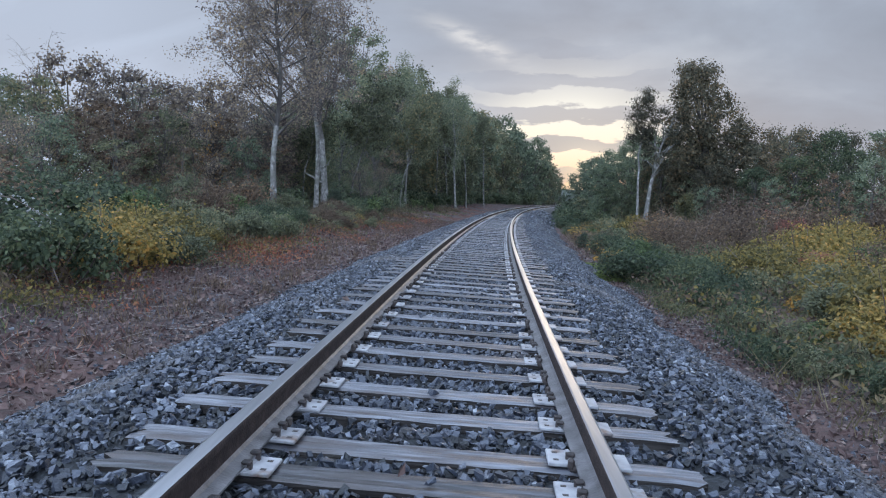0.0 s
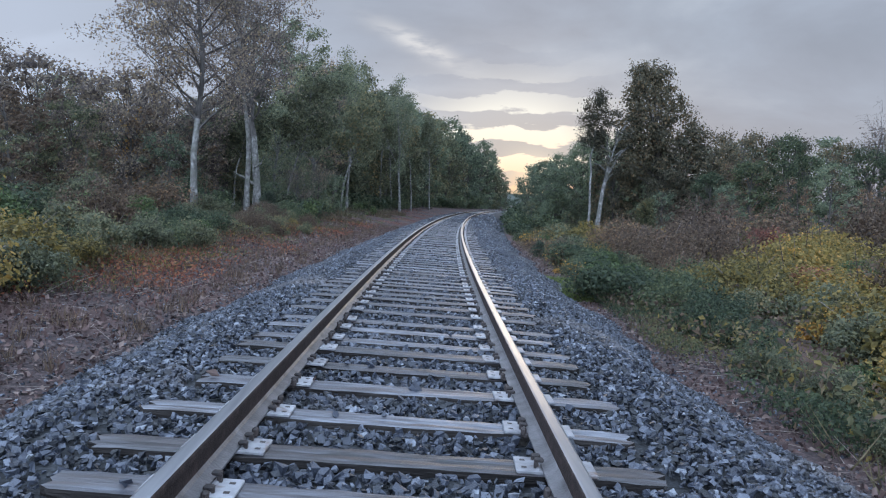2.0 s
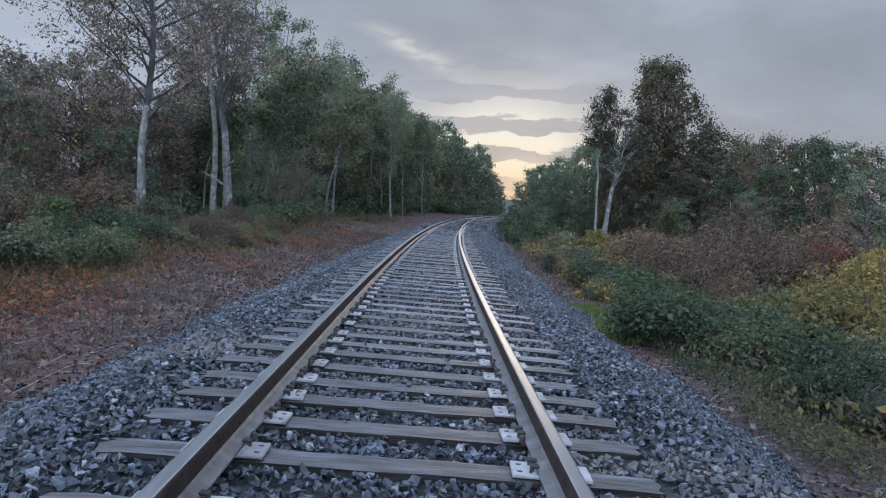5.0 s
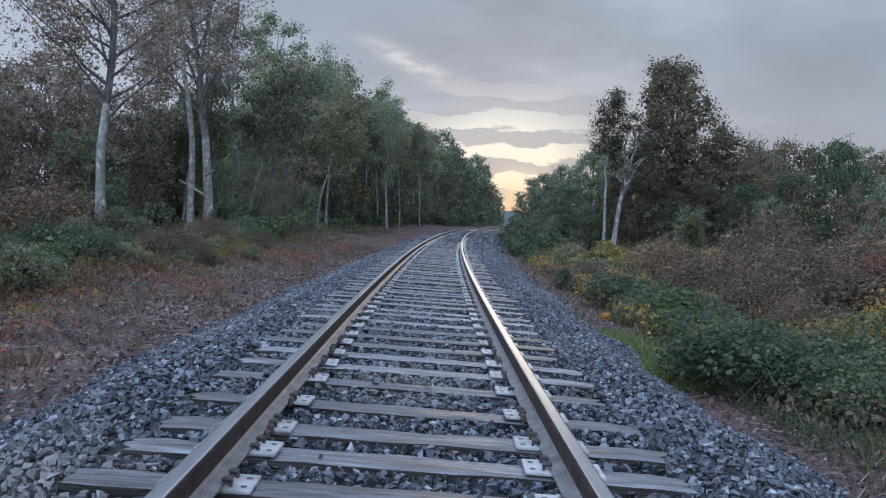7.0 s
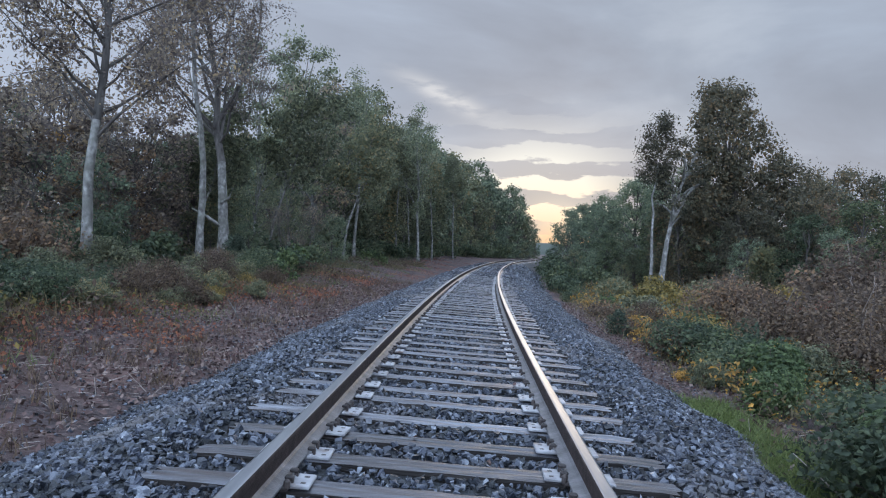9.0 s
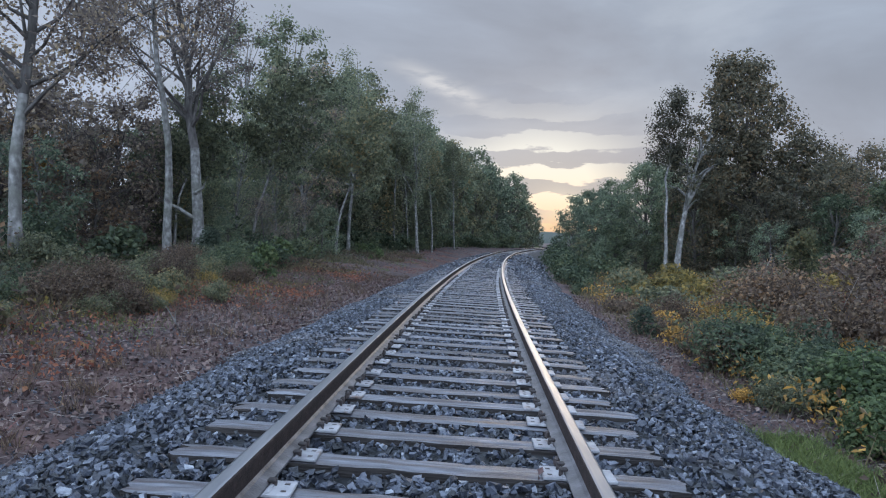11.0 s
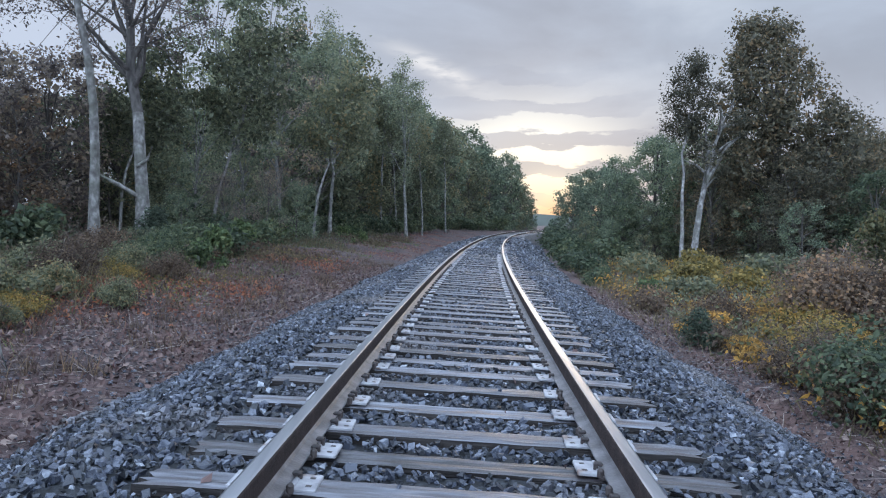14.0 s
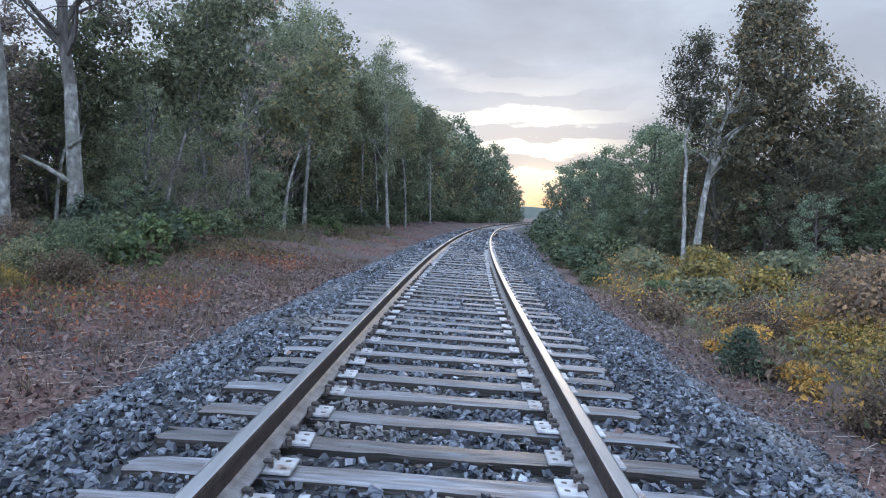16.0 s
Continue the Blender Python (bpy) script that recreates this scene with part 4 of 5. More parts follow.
    while y < 174:
        for u, jit in ((-11.4, 0.7), (-15.2, 1.4)):
            ob = near[int(r.choice([0, 0, 1, 2, 2, 2, 3]))] if y < 92 else far[int(r.choice([0, 0, 1]))]
            if y < 70:
                ob = near[4 if y < 56 else int(r.choice([3, 4, 4, 4, 2]))]
            p = at(min(y + r.normal() * 0.8, 174), u + r.normal() * jit)
            s = (0.93 if u > -12 else 1.04) * r.uniform(0.88, 1.08)
            if u < -12 and y < 62:
                continue
            if y < 60:
                s *= 0.52 if y < 52 else 0.72 if y < 55 else 0.86
            if y > 150:
                s *= 1 - (y - 150) / 42
            stand(ob, p.x, p.y, r.uniform(0, 360), s, s * r.uniform(0.92, 1.1))
        y += 3.4 if y < 92 else 5.2
    for k, x, y_, s in ((0, -12.2, 50.5, 0.42), (1, -15.0, 53.0, 0.44), (0, -18.0, 50.0, 0.42), (1, -21.5, 47.0, 0.42), (0, -13.4, 57.5, 0.5), (1, -17.5, 59.0, 0.5), (0, -25.0, 44.0, 0.55), (1, -22.0, 55.0, 0.62), (0, -28.0, 38.0, 0.5), (1, -31.0, 31.0, 0.45), (0, -27.0, 27.0, 0.38), (1, -10.5, 52.0, 0.42), (0, -13.0, 65.0, 0.62), (1, -10.8, 61.5, 0.62), (0, -8.6, 61.0, 0.5), (1, -11.0, 68.5, 0.6), (0, -14.5, 75.0, 0.65), (1, -18.5, 85.0, 0.8), (0, -16.0, 67.0, 0.6), (1, -7.6, 57.5, 0.36)):
        stand(far[k], x, y_, r.uniform(0, 360), s * 1.1, s)
    # low trees in the brush before the wood
    low = [
        make_mass_tree("low_tree", 120, 6.0, 0.08, 0.04, 2.1, 30, 90, OLIVE, 0.14, DARKBARK, "low olive green tree in the brush", gaps=0.1),
        make_mass_tree("low_tree", 121, 6.2, 0.08, 0.06, 2.0, 28, 85, RUSSET, 0.13, DARKBARK, "low russet brown tree in the brush", gaps=0.2),
        make_mass_tree("low_tree", 122, 6.2, 0.09, 0.04, 2.2, 30, 90, GREEN, 0.14, DARKBARK, "low dark green tree in the brush", gaps=0.1),
        make_tree("low_tree", 123, 6.4, 0.09, 0.2, 2.2, 15, MAUVE, 8, 0.1, 0.25, DARKBARK, "half-bare low tree with grey twigs in the brush", skirt=300, fine=True),
    ]
    for x, y_, s in ((-13.5, 17.0, 0.56), (-15.5, 21.0, 0.70), (-12.6, 22.0, 0.60), (-17.0, 26.0, 0.80), (-14.2, 26.5, 0.74), (-11.6, 26.5, 0.60), (-16.0, 31.0, 0.95), (-13.2, 31.0, 0.85), (-10.6, 30.5, 0.62), (-14.6, 35.5, 1.0), (-11.8, 36.0, 0.85), (-9.8, 38.5, 0.72), (-17.5, 37.0, 1.1), (-12.6, 40.5, 1.05), (-10.2, 43.0, 0.85), (-15.5, 42.0, 1.15), (-11.4, 46.5, 1.0), (-9.6, 48.5, 0.8), (-20.0, 24.0, 0.85), (-21.0, 31.0, 1.0), (-19.0, 43.0, 1.2), (-23.0, 38.0, 1.15), (-8.9, 52.5, 0.75), (-10.2, 57.0, 0.85), (-9.4, 55.0, 0.6), (-8.4, 47.8, 0.45), (-10.6, 50.0, 0.7), (-5.2, 47.5, 0.5), (-4.3, 50.5, 0.55), (-3.6, 53.5, 0.5), (-6.3, 46.3, 0.42)):
        stand(low[int(r.choice([0, 1, 2, 2, 3]))], x, y_, r.uniform(0, 360), s * 0.95, s * 0.84 * r.uniform(0.92, 1.08))
    for x, y_, s in ((-11.8, 44.0, 0.44), (-13.8, 47.5, 0.5), (-16.5, 46.0, 0.52), (-19.5, 47.5, 0.55)):
        stand(near[3], x, y_, r.uniform(0, 360), s * 1.1, s)
    # sunlight glimpsed through the trees, given as a small tree's yellow leaf colour
    gold = make_tree("low_tree", 124, 5.6, 0.08, 0.2, 1.6, 14, ORANGE, 10, 0.15, 0.25, DARKBARK, "low tree in the brush, leaves coloured yellow for sunlight shining through")
    stand(gold, -13.9, 46.5, 0, 0.9)
    bare = make_tree("bare_tree", 125, 8.0, 0.09, 0.35, 2.4, 14, None, 0, 0, 0, DARKBARK, "bare tree with fine grey twigs in the brush", fine=True)
    stand(bare, -19.7, 40.0, 0)
    stand(bare, 28.5, 46.5, 70, 0.9)
    stand(bare, 31.5, 49.0, 200, 0.85)
    stand(bare, 33.0, 40.0, 140, 0.85)
    snag = make_tree("vine_snag", 126, 2.9, 0.13, 0.5, 0.4, 9, VINE, 9, 0.09, 0.12, DARKBARK, "broken dead stem draped with vines in the brush")
    stand(snag, 12.0, 37.4, 0)
    dusk = make_mass_tree("brush_tree", 127, 8.6, 0.12, 0.03, 2.8, 58, 115, MAUVE, 0.15, DARKBARK, "dull brown tree in the dense brush before the wood", gaps=0.06, size=0.26)
    mossy = make_mass_tree("brush_tree", 128, 8.4, 0.12, 0.03, 2.7, 58, 115, OLIVE, 0.15, DARKBARK, "dull olive tree in the dense brush before the wood", gaps=0.06, size=0.26)
    for x, y_, s in ((-12.6, 41.5, 0.85), (-16.2, 39.5, 0.92), (-20.0, 41.0, 0.98), (-10.8, 46.0, 0.8), (-23.5, 36.0, 0.85), (-14.6, 47.5, 0.95), (-17.5, 33.0, 0.72), (-13.2, 35.5, 0.6), (-21.5, 29.0, 0.66), (-17.0, 27.0, 0.5), (-9.6, 49.5, 0.72)):
        stand(mossy if int(-x) % 2 else dusk, x, y_, x * 53 % 360, s * 1.05, s)
    # inner side of the curve: the tall dark tree, its slim neighbour and the lower ones round them
    t = make_mass_tree("dark_tree", 130, 12.9, 0.2, 0.12, 3.2, 120, 150, DUSK, 0.17, DARKBARK, "tall dark tree with a dense tapering crown", lean=-0.3, swell=0.3, gaps=0.0, size=0.25, round_top=1.4)
    stand(t, 20.3, 57.8, 0)
    t = make_mass_tree("pale_trunk_tree", 133, 9.2, 0.2, 0.52, 1.7, 26, 130, DUSK, 0.14, BARK, "leaning tree with a pale trunk and a thin dark crown", lean=1.7, gaps=0.2, size=0.24)
    V, F = tubes([[((0.35, 0, 3.2), 0.11), ((0.75, 0.2, 5.0), 0.09), ((0.7, 0.3, 6.8), 0.05), ((1.0, 0.4, 7.8), 0.02)], [((0.45, -0.1, 4.0), 0.1), ((1.5, -0.3, 5.9), 0.08), ((2.3, -0.4, 6.6), 0.04)]], 6)
    part_mesh("limb", mesh_from("limb", V, F, BARK, True), t, "pale forking limb")
    stand(t, 15.15, 56.4, 0)
    t = make_tree("slim_tree", 131, 10.0, 0.11, 0.62, 1.8, 13, DUSK, 20, 0.11, 0.2, BARK, "slim pale-trunked tree with a thin open crown", lean=(0.1, 0), fine=True, clump=True)
    stand(t, 14.45, 56.1, 0)
    broad = make_mass_tree("broad_tree", 132, 8.4, 0.16, 0.03, 3.0, 62, 130, DUSK, 0.16, DARKBARK, "broad dark green tree below a taller one", gaps=0.05)
    stand(broad, 21.6, 57.4, 0)
    stand(broad, 24.0, 58.0, 130, 0.8)
    stand(broad, 17.0, 58.6, 250, 0.66)
    stand(broad, 19.6, 55.6, 80, 0.6)
    stand(broad, 28.0, 61.0, 200, 0.98)
    stand(broad, 32.0, 62.0, 20, 0.92)
    stand(broad, 37.0, 60.0, 300, 0.86)
    shade = make_mass_tree("shade_tree", 134, 7.0, 0.12, 0.03, 1.9, 44, 110, SHADE, 0.15, DARKBARK, "dark green tree among the brush", gaps=0.06, size=0.28)
    for x, y_, s, w in ((26.2, 50.5, 0.98, 0.8), (29.0, 46.5, 0.78, 1.15), (31.4, 44.0, 0.74, 1.2), (24.0, 51.5, 0.72, 1.2), (34.5, 47.0, 0.86, 1.1), (21.6, 52.5, 0.64, 1.2), (28.4, 52.5, 0.8, 1.2), (32.5, 40.0, 0.62, 1.2), (16.4, 60.5, 0.7, 1.2), (13.4, 62.5, 0.52, 1.3)):
        stand(shade, x, y_, x * 37 % 360, s * w, s)
    for k, x, y_, s in ((0, 18.0, 62.0, 0.6), (2, 21.0, 64.0, 0.6), (0, 25.5, 64, 0.52), (2, 29, 66, 0.52), (0, 14.6, 68, 0.46), (2, 14.9, 73, 0.5), (0, 16.9, 75, 0.58), (0, 18.2, 70, 0.62), (2, 14.6, 80, 0.42), (0, 16.4, 66, 0.56), (0, 33, 70, 0.55)):
        stand(sage if x < 17.5 and y_ > 66 else near[k], x, y_, r.uniform(0, 360), s * 1.1, s)
    for k, x, y_, s in ((0, 17.0, 88, 0.5), (1, 19.6, 94, 0.55), (0, 22.6, 99, 0.6), (0, 24, 84, 0.6), (1, 29, 92, 0.62), (0, 27, 78, 0.58), (1, 37, 80, 0.62), (0, 42, 72, 0.6), (1, 47, 64, 0.6), (0, 25.5, 105, 0.6), (0, 35, 100, 0.65)):
        stand(far[k], x, y_, r.uniform(0, 360), s * 1.1, s)
    for k, x, y_, s in ((2, 18.4, 52.4, 0.46), (1, 20.4, 46.5, 0.5), (1, 23.2, 44.0, 0.55), (2, 21.8, 49.5, 0.55), (2, 25.6, 45, 0.7), (1, 27.4, 41, 0.6), (1, 24.6, 39.5, 0.5), (2, 36, 41, 0.7), (1, 25, 54, 0.9), (3, 32, 50, 1.0), (2, 38, 50, 1.0), (2, 12.6, 62, 0.42), (0, 12.2, 66, 0.45), (2, 18.6, 57.0, 0.6), (2, 22.0, 56.0, 0.6), (2, 13.6, 63.0, 0.5), (0, 15.2, 64.0, 0.55), (2, 16.8, 61.0, 0.55), (2, 18.6, 65.5, 0.7), (0, 14.0, 60.5, 0.32), (2, 16.6, 59.5, 0.35), (2, 18.0, 60.5, 0.5), (2, 20.2, 62.0, 0.6)):
        stand(low[k], x, y_, r.uniform(0, 360), s * 1.1, s * r.uniform(0.92, 1.06))


build_wood()


def build_brush():
    r = np.random.default_rng(41)
    models = (
        ("green_shrub", 140, 1.7, 1.25, FRESH, "leafy green shrub beside the railway", 16, 9),
        ("brown_thicket", 141, 2.4, 1.7, RUSSET, "tangled brown thicket with bare twigs", 110, 16),
        ("yellow_thicket", 142, 2.4, 1.1, GOLD, "sprawling yellow-green vines over low brush", 16, 12),
        ("dark_shrub", 143, 1.9, 1.3, SHADE, "dark green shrub at the edge of the brush", 16, 9),
        ("olive_shrub", 144, 2.1, 1.2, OLIVE, "olive green shrub in dry grass", 16, 12),
        ("orange_shrub", 145, 1.6, 0.7, ORANGE, "low orange-yellow leaves at the edge of the brush", 12, 8),
        ("evergreen_shrub", 147, 1.15, 1.2, EVERGREEN, "dark glossy evergreen shrub below a pale trunk", 10, 8),
        ("red_shrub", 146, 1.8, 1.5, RED, "shrub with reddened autumn leaves", 14, 9),
    )
    fine = [make_bush(n, seed, w, h, m, 2700, 0.068, t, stems=st, lumps=lu) for n, seed, w, h, m, t, st, lu in models[:6] + models[7:] + models[6:7]]
    coarse = [make_bush(n, seed + 20, w, h, m, 750, 0.14, t, stems=st // 2, lumps=lu) for n, seed, w, h, m, t, st, lu in models[:6]]
    spots = [
        # (kind, y on the track, metres beside it, scale)
        (3, 19.6, 4.0, 1.0), (0, 20.8, 4.7, 0.9), (3, 18.6, 4.8, 0.8), (3, 19.8, 5.4, 0.9), (3, 16.3, 4.7, 0.62), (3, 15.2, 5.3, 0.6), (3, 13.4, 4.8, 0.55), (4, 12.6, 4.4, 0.45), (4, 11.4, 4.7, 0.45), (0, 12.4, 5.6, 0.5), (4, 10.2, 5.0, 0.45), (3, 8.6, 4.9, 0.45), (4, 9.4, 4.3, 0.36), (4, 7.4, 4.7, 0.45), (3, 17.4, 5.6, 0.7),
        (0, 25.7, 5.0, 1.0), (0, 24.4, 4.6, 0.7), (3, 26.8, 4.8, 0.8), (3, 23.4, 5.2, 0.75), (3, 28.6, 4.5, 1.0), (0, 29.4, 5.2, 0.95), (3, 27.8, 5.6, 0.9), (4, 26.0, 4.1, 0.42), (5, 26.4, 3.9, 0.35), (1, 33.8, 4.2, 0.4), (1, 39.0, 4.2, 0.45), (2, 22.4, 6.9, 0.8), (5, 21.6, 7.2, 0.9),
        (2, 13.5, 7.4, 1.1), (2, 15.5, 8.0, 1.2), (4, 17.5, 7.8, 0.9), (5, 14.2, 7.4, 1.1), (5, 16.2, 7.4, 1.1), (2, 10.9, 6.8, 0.8), (2, 12.2, 6.6, 0.9), (4, 14.0, 6.4, 0.8), (2, 15.0, 10.4, 1.2), (1, 18.0, 11.0, 1.0), (0, 17.0, 9.6, 0.9), (2, 19.5, 9.2, 1.1), (2, 20.2, 7.4, 1.1), (2, 21.6, 8.8, 1.3), (5, 20.8, 8.0, 1.3), (2, 23.4, 9.8, 1.35), (5, 23.0, 8.4, 1.4), (5, 24.6, 10.6, 1.4), (2, 22.0, 7.6, 1.1), (2, 25.4, 11.2, 1.25), (2, 24.0, 12.4, 1.2), (2, 27.4, 12.2, 1.25), (5, 25.6, 9.6, 1.0), (0, 22.4, 11.0, 0.9), (2, 28.8, 13.4, 1.2), (4, 18.6, 6.8, 0.8), (1, 19.0, 10.2, 0.9),
        (1, 24.6, 7.0, 0.7), (1, 27.6, 7.4, 0.9), (1, 29.2, 8.0, 1.1), (1, 30.6, 9.2, 1.2), (1, 31.2, 7.2, 1.0), (1, 32.8, 9.9, 1.25), (1, 31.0, 12.0, 1.4), (4, 32.6, 7.4, 0.8), (1, 33.5, 11.4, 1.3), (1, 28.4, 10.2, 1.0), (4, 22.5, 15.5, 1.4), (1, 27.0, 15.4, 1.4), (1, 30.0, 15.5, 1.5), (4, 34.5, 13.5, 1.5), (1, 19.0, 16.0, 1.4), (1, 35.6, 11.1, 1.7), (1, 36.6, 7.6, 1.2), (6, 41.0, 13.6, 1.2), (6, 37.6, 9.6, 0.9), (1, 37.1, 7.9, 0.9),
        (4, 29.0, 5.6, 0.7), (1, 31.6, 5.2, 0.6), (1, 31.0, 4.5, 0.45), (5, 33.2, 4.6, 0.6), (5, 35.5, 4.3, 0.55), (2, 34.0, 6.2, 0.7), (5, 35.0, 7.2, 0.9), (5, 33.4, 7.8, 0.9), (5, 37.6, 6.6, 0.8), (5, 39.6, 8.2, 0.9), (1, 30.2, 4.8, 0.5), (3, 27.2, 4.8, 0.75), (0, 25.0, 5.0, 0.6), (4, 27.5, 6.4, 0.8), (6, 33.5, 9.4, 1.0), (2, 36.0, 6.6, 0.8), (2, 37.8, 9.2, 0.9), (5, 38.6, 6.0, 0.8), (5, 36.6, 5.0, 0.7), (5, 41.0, 7.4, 0.9), (2, 44.5, 8.2, 1.0), (5, 30.6, 7.0, 0.8), (5, 32.4, 6.0, 0.8), (1, 28.6, 4.3, 0.45), (2, 29.4, 8.2, 0.9), (2, 47.0, 7.2, 1.0), (5, 34.6, 9.0, 0.9), (1, 37, 5.3, 0.6), (1, 41.5, 4.8, 0.5), (5, 40, 6.0, 0.8), (2, 38.5, 7.6, 0.9), (0, 43, 5.0, 0.6), (4, 44, 6.6, 1.0), (1, 41, 9.5, 1.0), (1, 36.5, 8.6, 1.0), (2, 42.5, 11.5, 1.1), (1, 38.5, 12.5, 1.3), (1, 45, 13.5, 1.3), (4, 48, 10.5, 1.2), (2, 51, 8.5, 1.1),
        (3, 47, 4.1, 0.7), (3, 51, 4.1, 0.9), (3, 55, 4.1, 1.0), (3, 60, 4.3, 1.1), (3, 66, 4.4, 1.3), (3, 72, 4.4, 1.4), (3, 80, 4.6, 1.6), (3, 88, 4.4, 1.6), (3, 96, 4.2, 1.6), (3, 104, 4.2, 1.7), (4, 57, 7.0, 1.2), (4, 64, 7.5, 1.4), (4, 52, 6.4, 1.1), (3, 61, 6.5, 1.3), (3, 69, 6.6, 1.6),
        (3, 9.6, -5.6, 1.0), (2, 11.5, -5.7, 0.85), (2, 13.6, -6.1, 0.9), (2, 12.6, -6.7, 0.9), (2, 15.4, -5.9, 0.6), (4, 13.0, -5.3, 0.6), (2, 14.6, -6.9, 0.9), (0, 16.2, -7.5, 1.0), (4, 16.5, -5.8, 0.7), (4, 18.5, -5.9, 0.7), (4, 19.0, -7.7, 0.9), (1, 21.5, -8.2, 0.8), (0, 22.5, -6.1, 0.7), (3, 25.5, -7.6, 0.8), (4, 27.5, -8.2, 0.7), (0, 24.0, -8.4, 0.85), (4, 31.0, -8.8, 0.8), (3, 24.5, -6.5, 0.62), (3, 26.5, -6.9, 0.62), (3, 23.0, -7.2, 0.75), (4, 27.6, -5.9, 0.4), (4, 31.0, -5.1, 0.4), (1, 28.6, -5.7, 0.45), (1, 34.2, -5.7, 0.45), (0, 24.0, -9.4, 1.0), (3, 28.5, -7.4, 0.5), (4, 30.0, -6.3, 0.6), (4, 33.0, -7.5, 0.7), (1, 36.0, -8.2, 0.6), (4, 38.5, -8.4, 0.7), (3, 36.2, -7.0, 0.7), (3, 40.0, -8.0, 0.8), (4, 43.0, -8.6, 0.8), (3, 12.0, -8.2, 1.2), (3, 17.5, -10.2, 1.3), (1, 14.5, -10.2, 1.3), (3, 21.5, -10.7, 1.3), (4, 26.5, -11.2, 1.3), (1, 29.5, -10.2, 1.2), (3, 33.5, -10.7, 1.3), (3, 38.0, -10.8, 1.2),
        (3, 46.5, -9.2, 1.0), (3, 50, -9.2, 1.0), (0, 54, -8.8, 0.7), (3, 58, -9.2, 0.9), (0, 62, -8.4, 0.8), (0, 64.5, -8.2, 0.9), (3, 67, -8.8, 1.0), (3, 72, -8.6, 1.1), (3, 78, -8.6, 1.2), (3, 85, -8.4, 1.3), (3, 93, -8.2, 1.4), (3, 102, -8.2, 1.5), (3, 112, -8.0, 1.6), (3, 122, -8.0, 1.8), (3, 134, -8.0, 2.0), (3, 54, -10.4, 1.4), (3, 60, -10.4, 1.4), (3, 66, -10.4, 1.5), (3, 74, -10.4, 1.6), (3, 82, -10.4, 1.7), (3, 48, -11.0, 1.4),
        (7, 41.8, -9.3, 1.15), (0, 38.2, -6.5, 0.7), (0, 39.6, -6.9, 0.8), (3, 41.0, -7.2, 0.9), (0, 43.4, -7.6, 0.9), (3, 45.5, -7.4, 0.9), (0, 57.5, -6.4, 0.6), (7, 33.6, 4.0, 0.66), (7, 28.6, 4.7, 0.7), (3, 29.0, 4.5, 0.55), (3, 37.6, -7.2, 0.7), (4, 21.4, -5.9, 0.6), (3, 20.2, -6.2, 0.8), (1, 27.6, -6.4, 0.5), (1, 29.4, -6.6, 0.55), (4, 28.4, -5.9, 0.45), (2, 29.8, -5.8, 0.35), (4, 31.2, -6.2, 0.5), (1, 32.4, -6.6, 0.5), (2, 33.4, -6.2, 0.35), (4, 34.6, -6.6, 0.5), (3, 15.6, -6.3, 0.6), (4, 25.0, -5.9, 0.5), (4, 33.6, -7.2, 0.5), (4, 35.2, -7.2, 0.55), (2, 34.4, -7.0, 0.4), (1, 37.0, -8.4, 0.55), (1, 39.2, -7.0, 0.45), (1, 41.4, -7.4, 0.5), (1, 43.2, -7.2, 0.45), (4, 29.0, -5.4, 0.3), (6, 20.5, 9.0, 0.8), (6, 29.0, 11.0, 1.0),
    ]
    for k, y0, u0, s in spots:
        p = at(y0, u0)
        stand(fine[k] if y0 < 38 or k > 5 else coarse[k], p.x, p.y, r.uniform(0, 360), s * r.uniform(0.92, 1.1), s * r.uniform(0.85, 1.1))


build_brush()


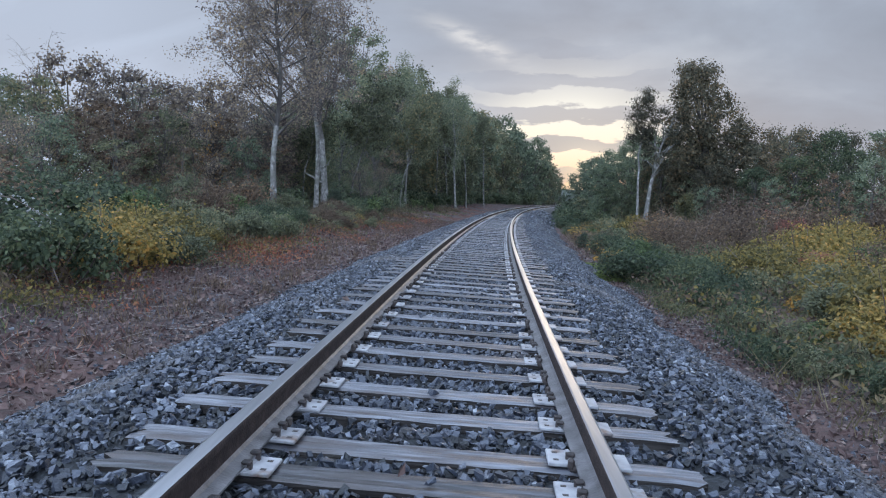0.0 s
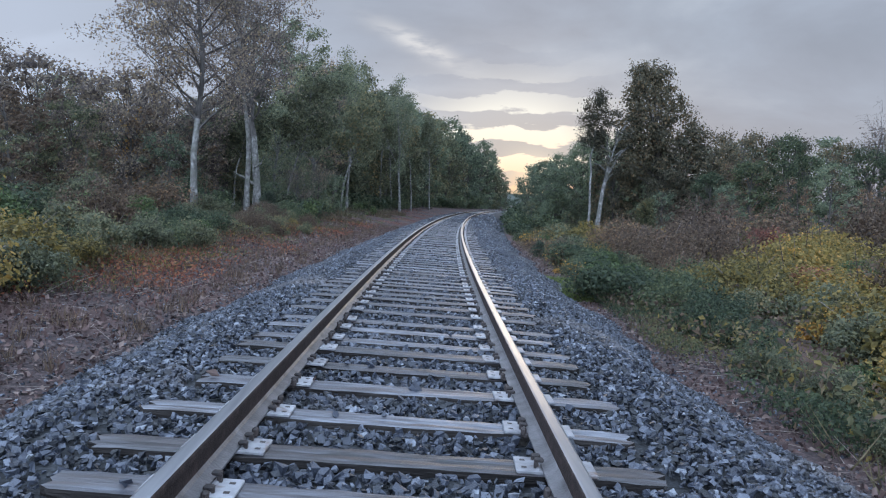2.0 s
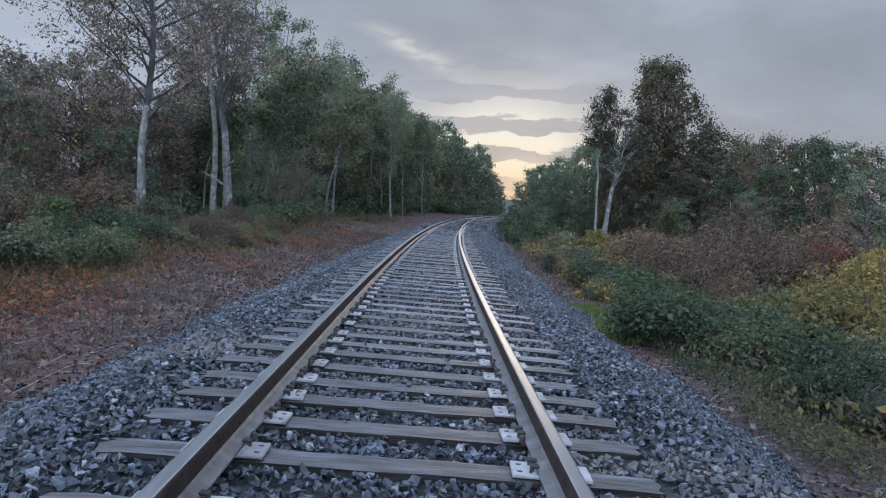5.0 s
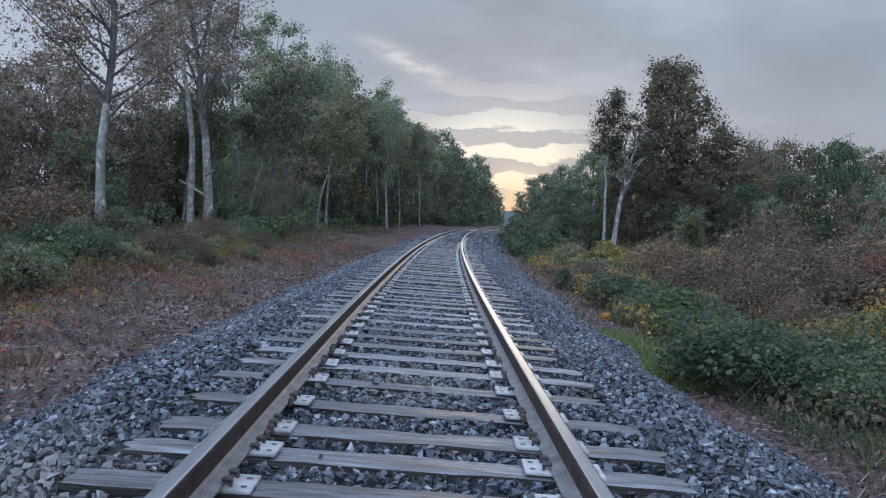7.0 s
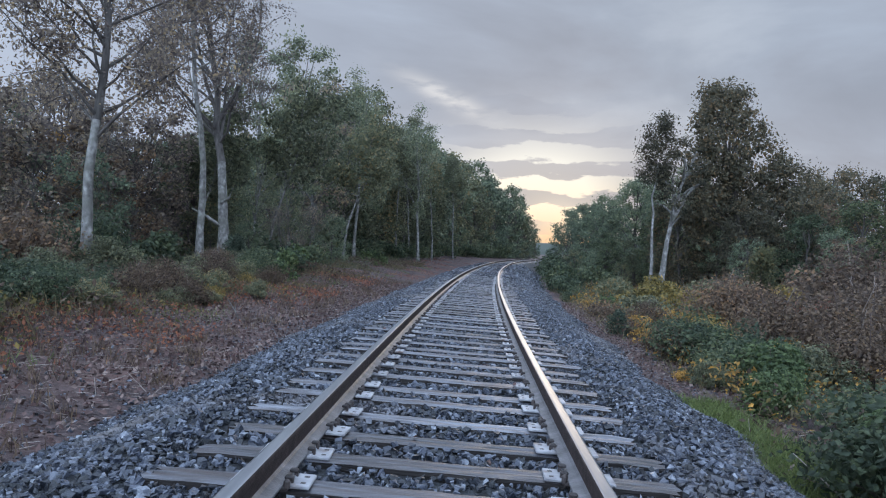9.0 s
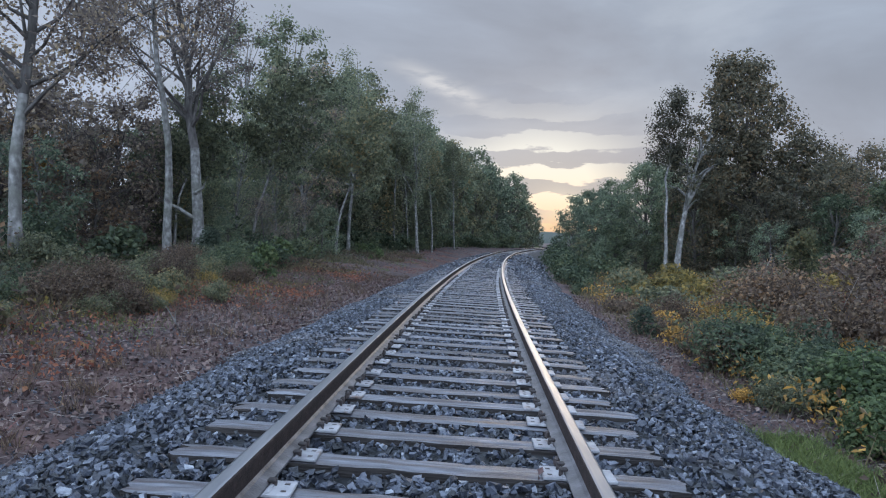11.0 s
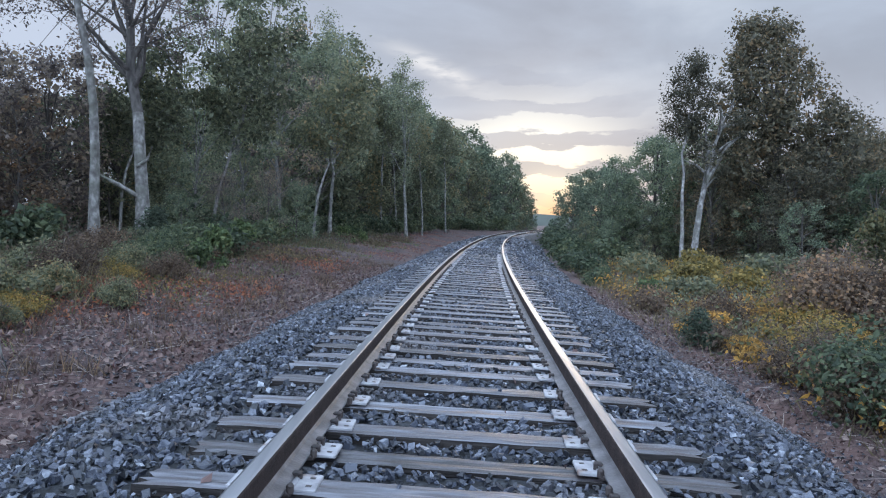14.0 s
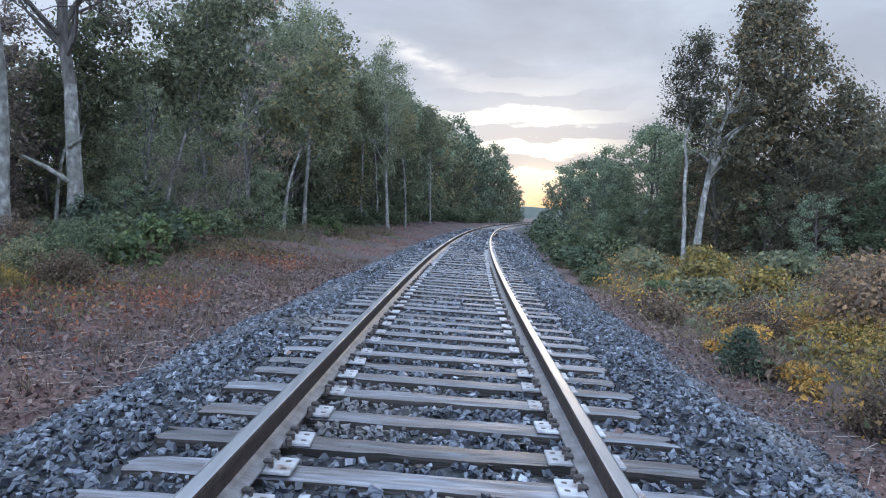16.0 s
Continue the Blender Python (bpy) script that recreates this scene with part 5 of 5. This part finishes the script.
def build_cover():
    """Low vines and weeds that close the ground between the shrubs."""
    r = np.random.default_rng(51)

    def heap(n, y0, y1, u0, u1, h, scale, cut):
        P = patchy(scatter(n, y0, y1, u0, u1, r, 1.25), r, scale, cut)
        lift = 0.5 + 0.5 * np.sin(P[:, 0] * 1.3 + 2 * np.sin(P[:, 1] * 0.6)) * np.sin(P[:, 1] * 1.1)
        P[:, 2] += h * r.uniform(0.05, 1, len(P)) * (0.35 + 0.9 * lift)
        return P

    stuff("low_vines", [leaves(heap(27000, 5, 75, 3.8, 17, 0.7, 0.5, -0.6), 0.085, r)], VINE, "tangled olive vines and weeds over the ditch", "weeds")
    stuff("ditch_edge_weeds", [leaves(heap(26000, 9.5, 27, 3.6, 5.6, 0.3, 0.8, -0.3), 0.05, r)], SHADE, "low dark weeds at the foot of the ballast", "weeds")
    stuff("pale_green_weeds", [leaves(heap(15000, 10, 19, 3.5, 5.4, 0.22, 1.1, -0.2), 0.05, r)], VINE, "low grey-green weeds creeping over the ballast's foot", "weeds")
    stuff("brown_weeds", [leaves(heap(28000, 4, 70, 3.5, 17, 0.7, 0.42, 0.0), 0.085, r)], RUSSET, "withered brown weeds in the ditch", "weeds")
    stuff("yellow_weeds", [leaves(heap(20000, 6, 60, 3.9, 15, 0.6, 0.6, 0.5), 0.08, r)], GOLD, "yellowing weeds in the ditch", "weeds")
    stuff("fern_cover", [leaves(heap(36000, 23, 62, 3.9, 16, 0.55, 0.55, -0.4), 0.08, r)], ORANGE, "golden brown ferns and weeds over the ditch", "weeds")
    stuff("straw_cover", [leaves(heap(26000, 5, 62, 4.0, 15, 0.6, 0.7, -0.2), 0.1, r, slim=0.3)], STRAW, "dry straw-coloured weeds over the ditch", "weeds")
    stuff("green_cover", [leaves(heap(30000, 24, 70, 4.6, 18, 0.6, 0.38, 0.0), 0.09, r)], SAGE, "grey-green ferns and brambles over the ditch", "weeds")
    stuff("verge_weeds", [leaves(heap(22000, 7, 75, -14, -6.3, 0.55, 0.5, -0.3), 0.10, r)], OLIVE, "low green weeds at the edge of the wood", "weeds")
    stuff("verge_gold_weeds", [leaves(heap(30000, 8, 48, -7.6, -4.7, 0.2, 0.75, 0.25), 0.06, r)], GOLD, "low yellow-green weeds before the wood", "weeds")
    stuff("verge_brown_weeds", [leaves(heap(30000, 7, 70, -11, -5.2, 0.42, 0.45, -0.1), 0.09, r)], RUSSET, "withered brown weeds at the edge of the wood", "weeds")


build_cover()


def build_small():
    """A leaning dry stick on the verge, a flowering spray, and a few loose stones on the ties."""
    base = Vector((-4.45, 28.2, float(ground_z(-4.45, 28.2)) - 0.03))
    stick = tagged(new("dry_stick"), "pale dry stick standing up from the verge", "stick")
    V, F = tubes([[((0, 0, 0), 0.014), ((0.10, 0.0, 0.22), 0.012), ((0.26, 0.02, 0.46), 0.006)], [((0.10, 0.0, 0.22), 0.008), ((0.06, 0.05, 0.38), 0.004)]], 5)
    part_mesh("stem", mesh_from("stem", V, F, BARK, True), stick)
    stick.matrix_basis = Matrix.Translation(base)
    copy_thing(stick, pose(-2.5, 27.6, float(ground_z(-2.5, 27.6)) - 0.03, 0, 0, 160))
    r = np.random.default_rng(61)
    spray = tagged(new("flowering_plant"), "arching stem with small white flowers by the brush", "plant")
    arc = [(-1.3, 0.1, -0.2), (-1.0, 0.1, 0.9), (-0.5, 0.05, 1.22), (0.0, 0, 1.12), (0.45, 0, 0.86)]
    V, F = tubes([[(np.array(p), 0.012 - 0.002 * k) for k, p in enumerate(arc)]], 5)
    part_mesh("stem", mesh_from("stem", V, F, TWIG, True), spray)
    t = r.uniform(1.3, 4, 90)
    A = np.array(arc)
    P = np.stack([np.interp(t, range(5), A[:, k]) for k in range(3)], 1) + r.normal(size=(90, 3)) * 0.05
    V, F = leaves(P, 0.038, r, slim=0.9)
    part_mesh("blossom", mesh_from("blossom", V, F, PALE), spray, "small white flowers")
    spray.matrix_basis = Matrix.Translation((-5.35, 9.4, float(ground_z(-5.35, 9.4))))
    for k in range(26):
        y, u = float(r.choice(TIE_Y[14:67])), float(r.uniform(-1.1, 1.1))
        if abs(abs(u) - 0.75) < 0.2:
            continue
        P, sz = np.zeros((1, 3)), np.array([r.uniform(0.03, 0.055)])
        V, F = stone_arrays(P, sz, r)
        st = tagged(new("loose_stone", mesh_from("loose_stone", V, F, STONE)), "loose grey ballast stone lying on a tie", "stone", "loose stones on the ties")
        st.matrix_basis = on_track(y + float(r.normal() * 0.03), u, 0.014)


build_small()
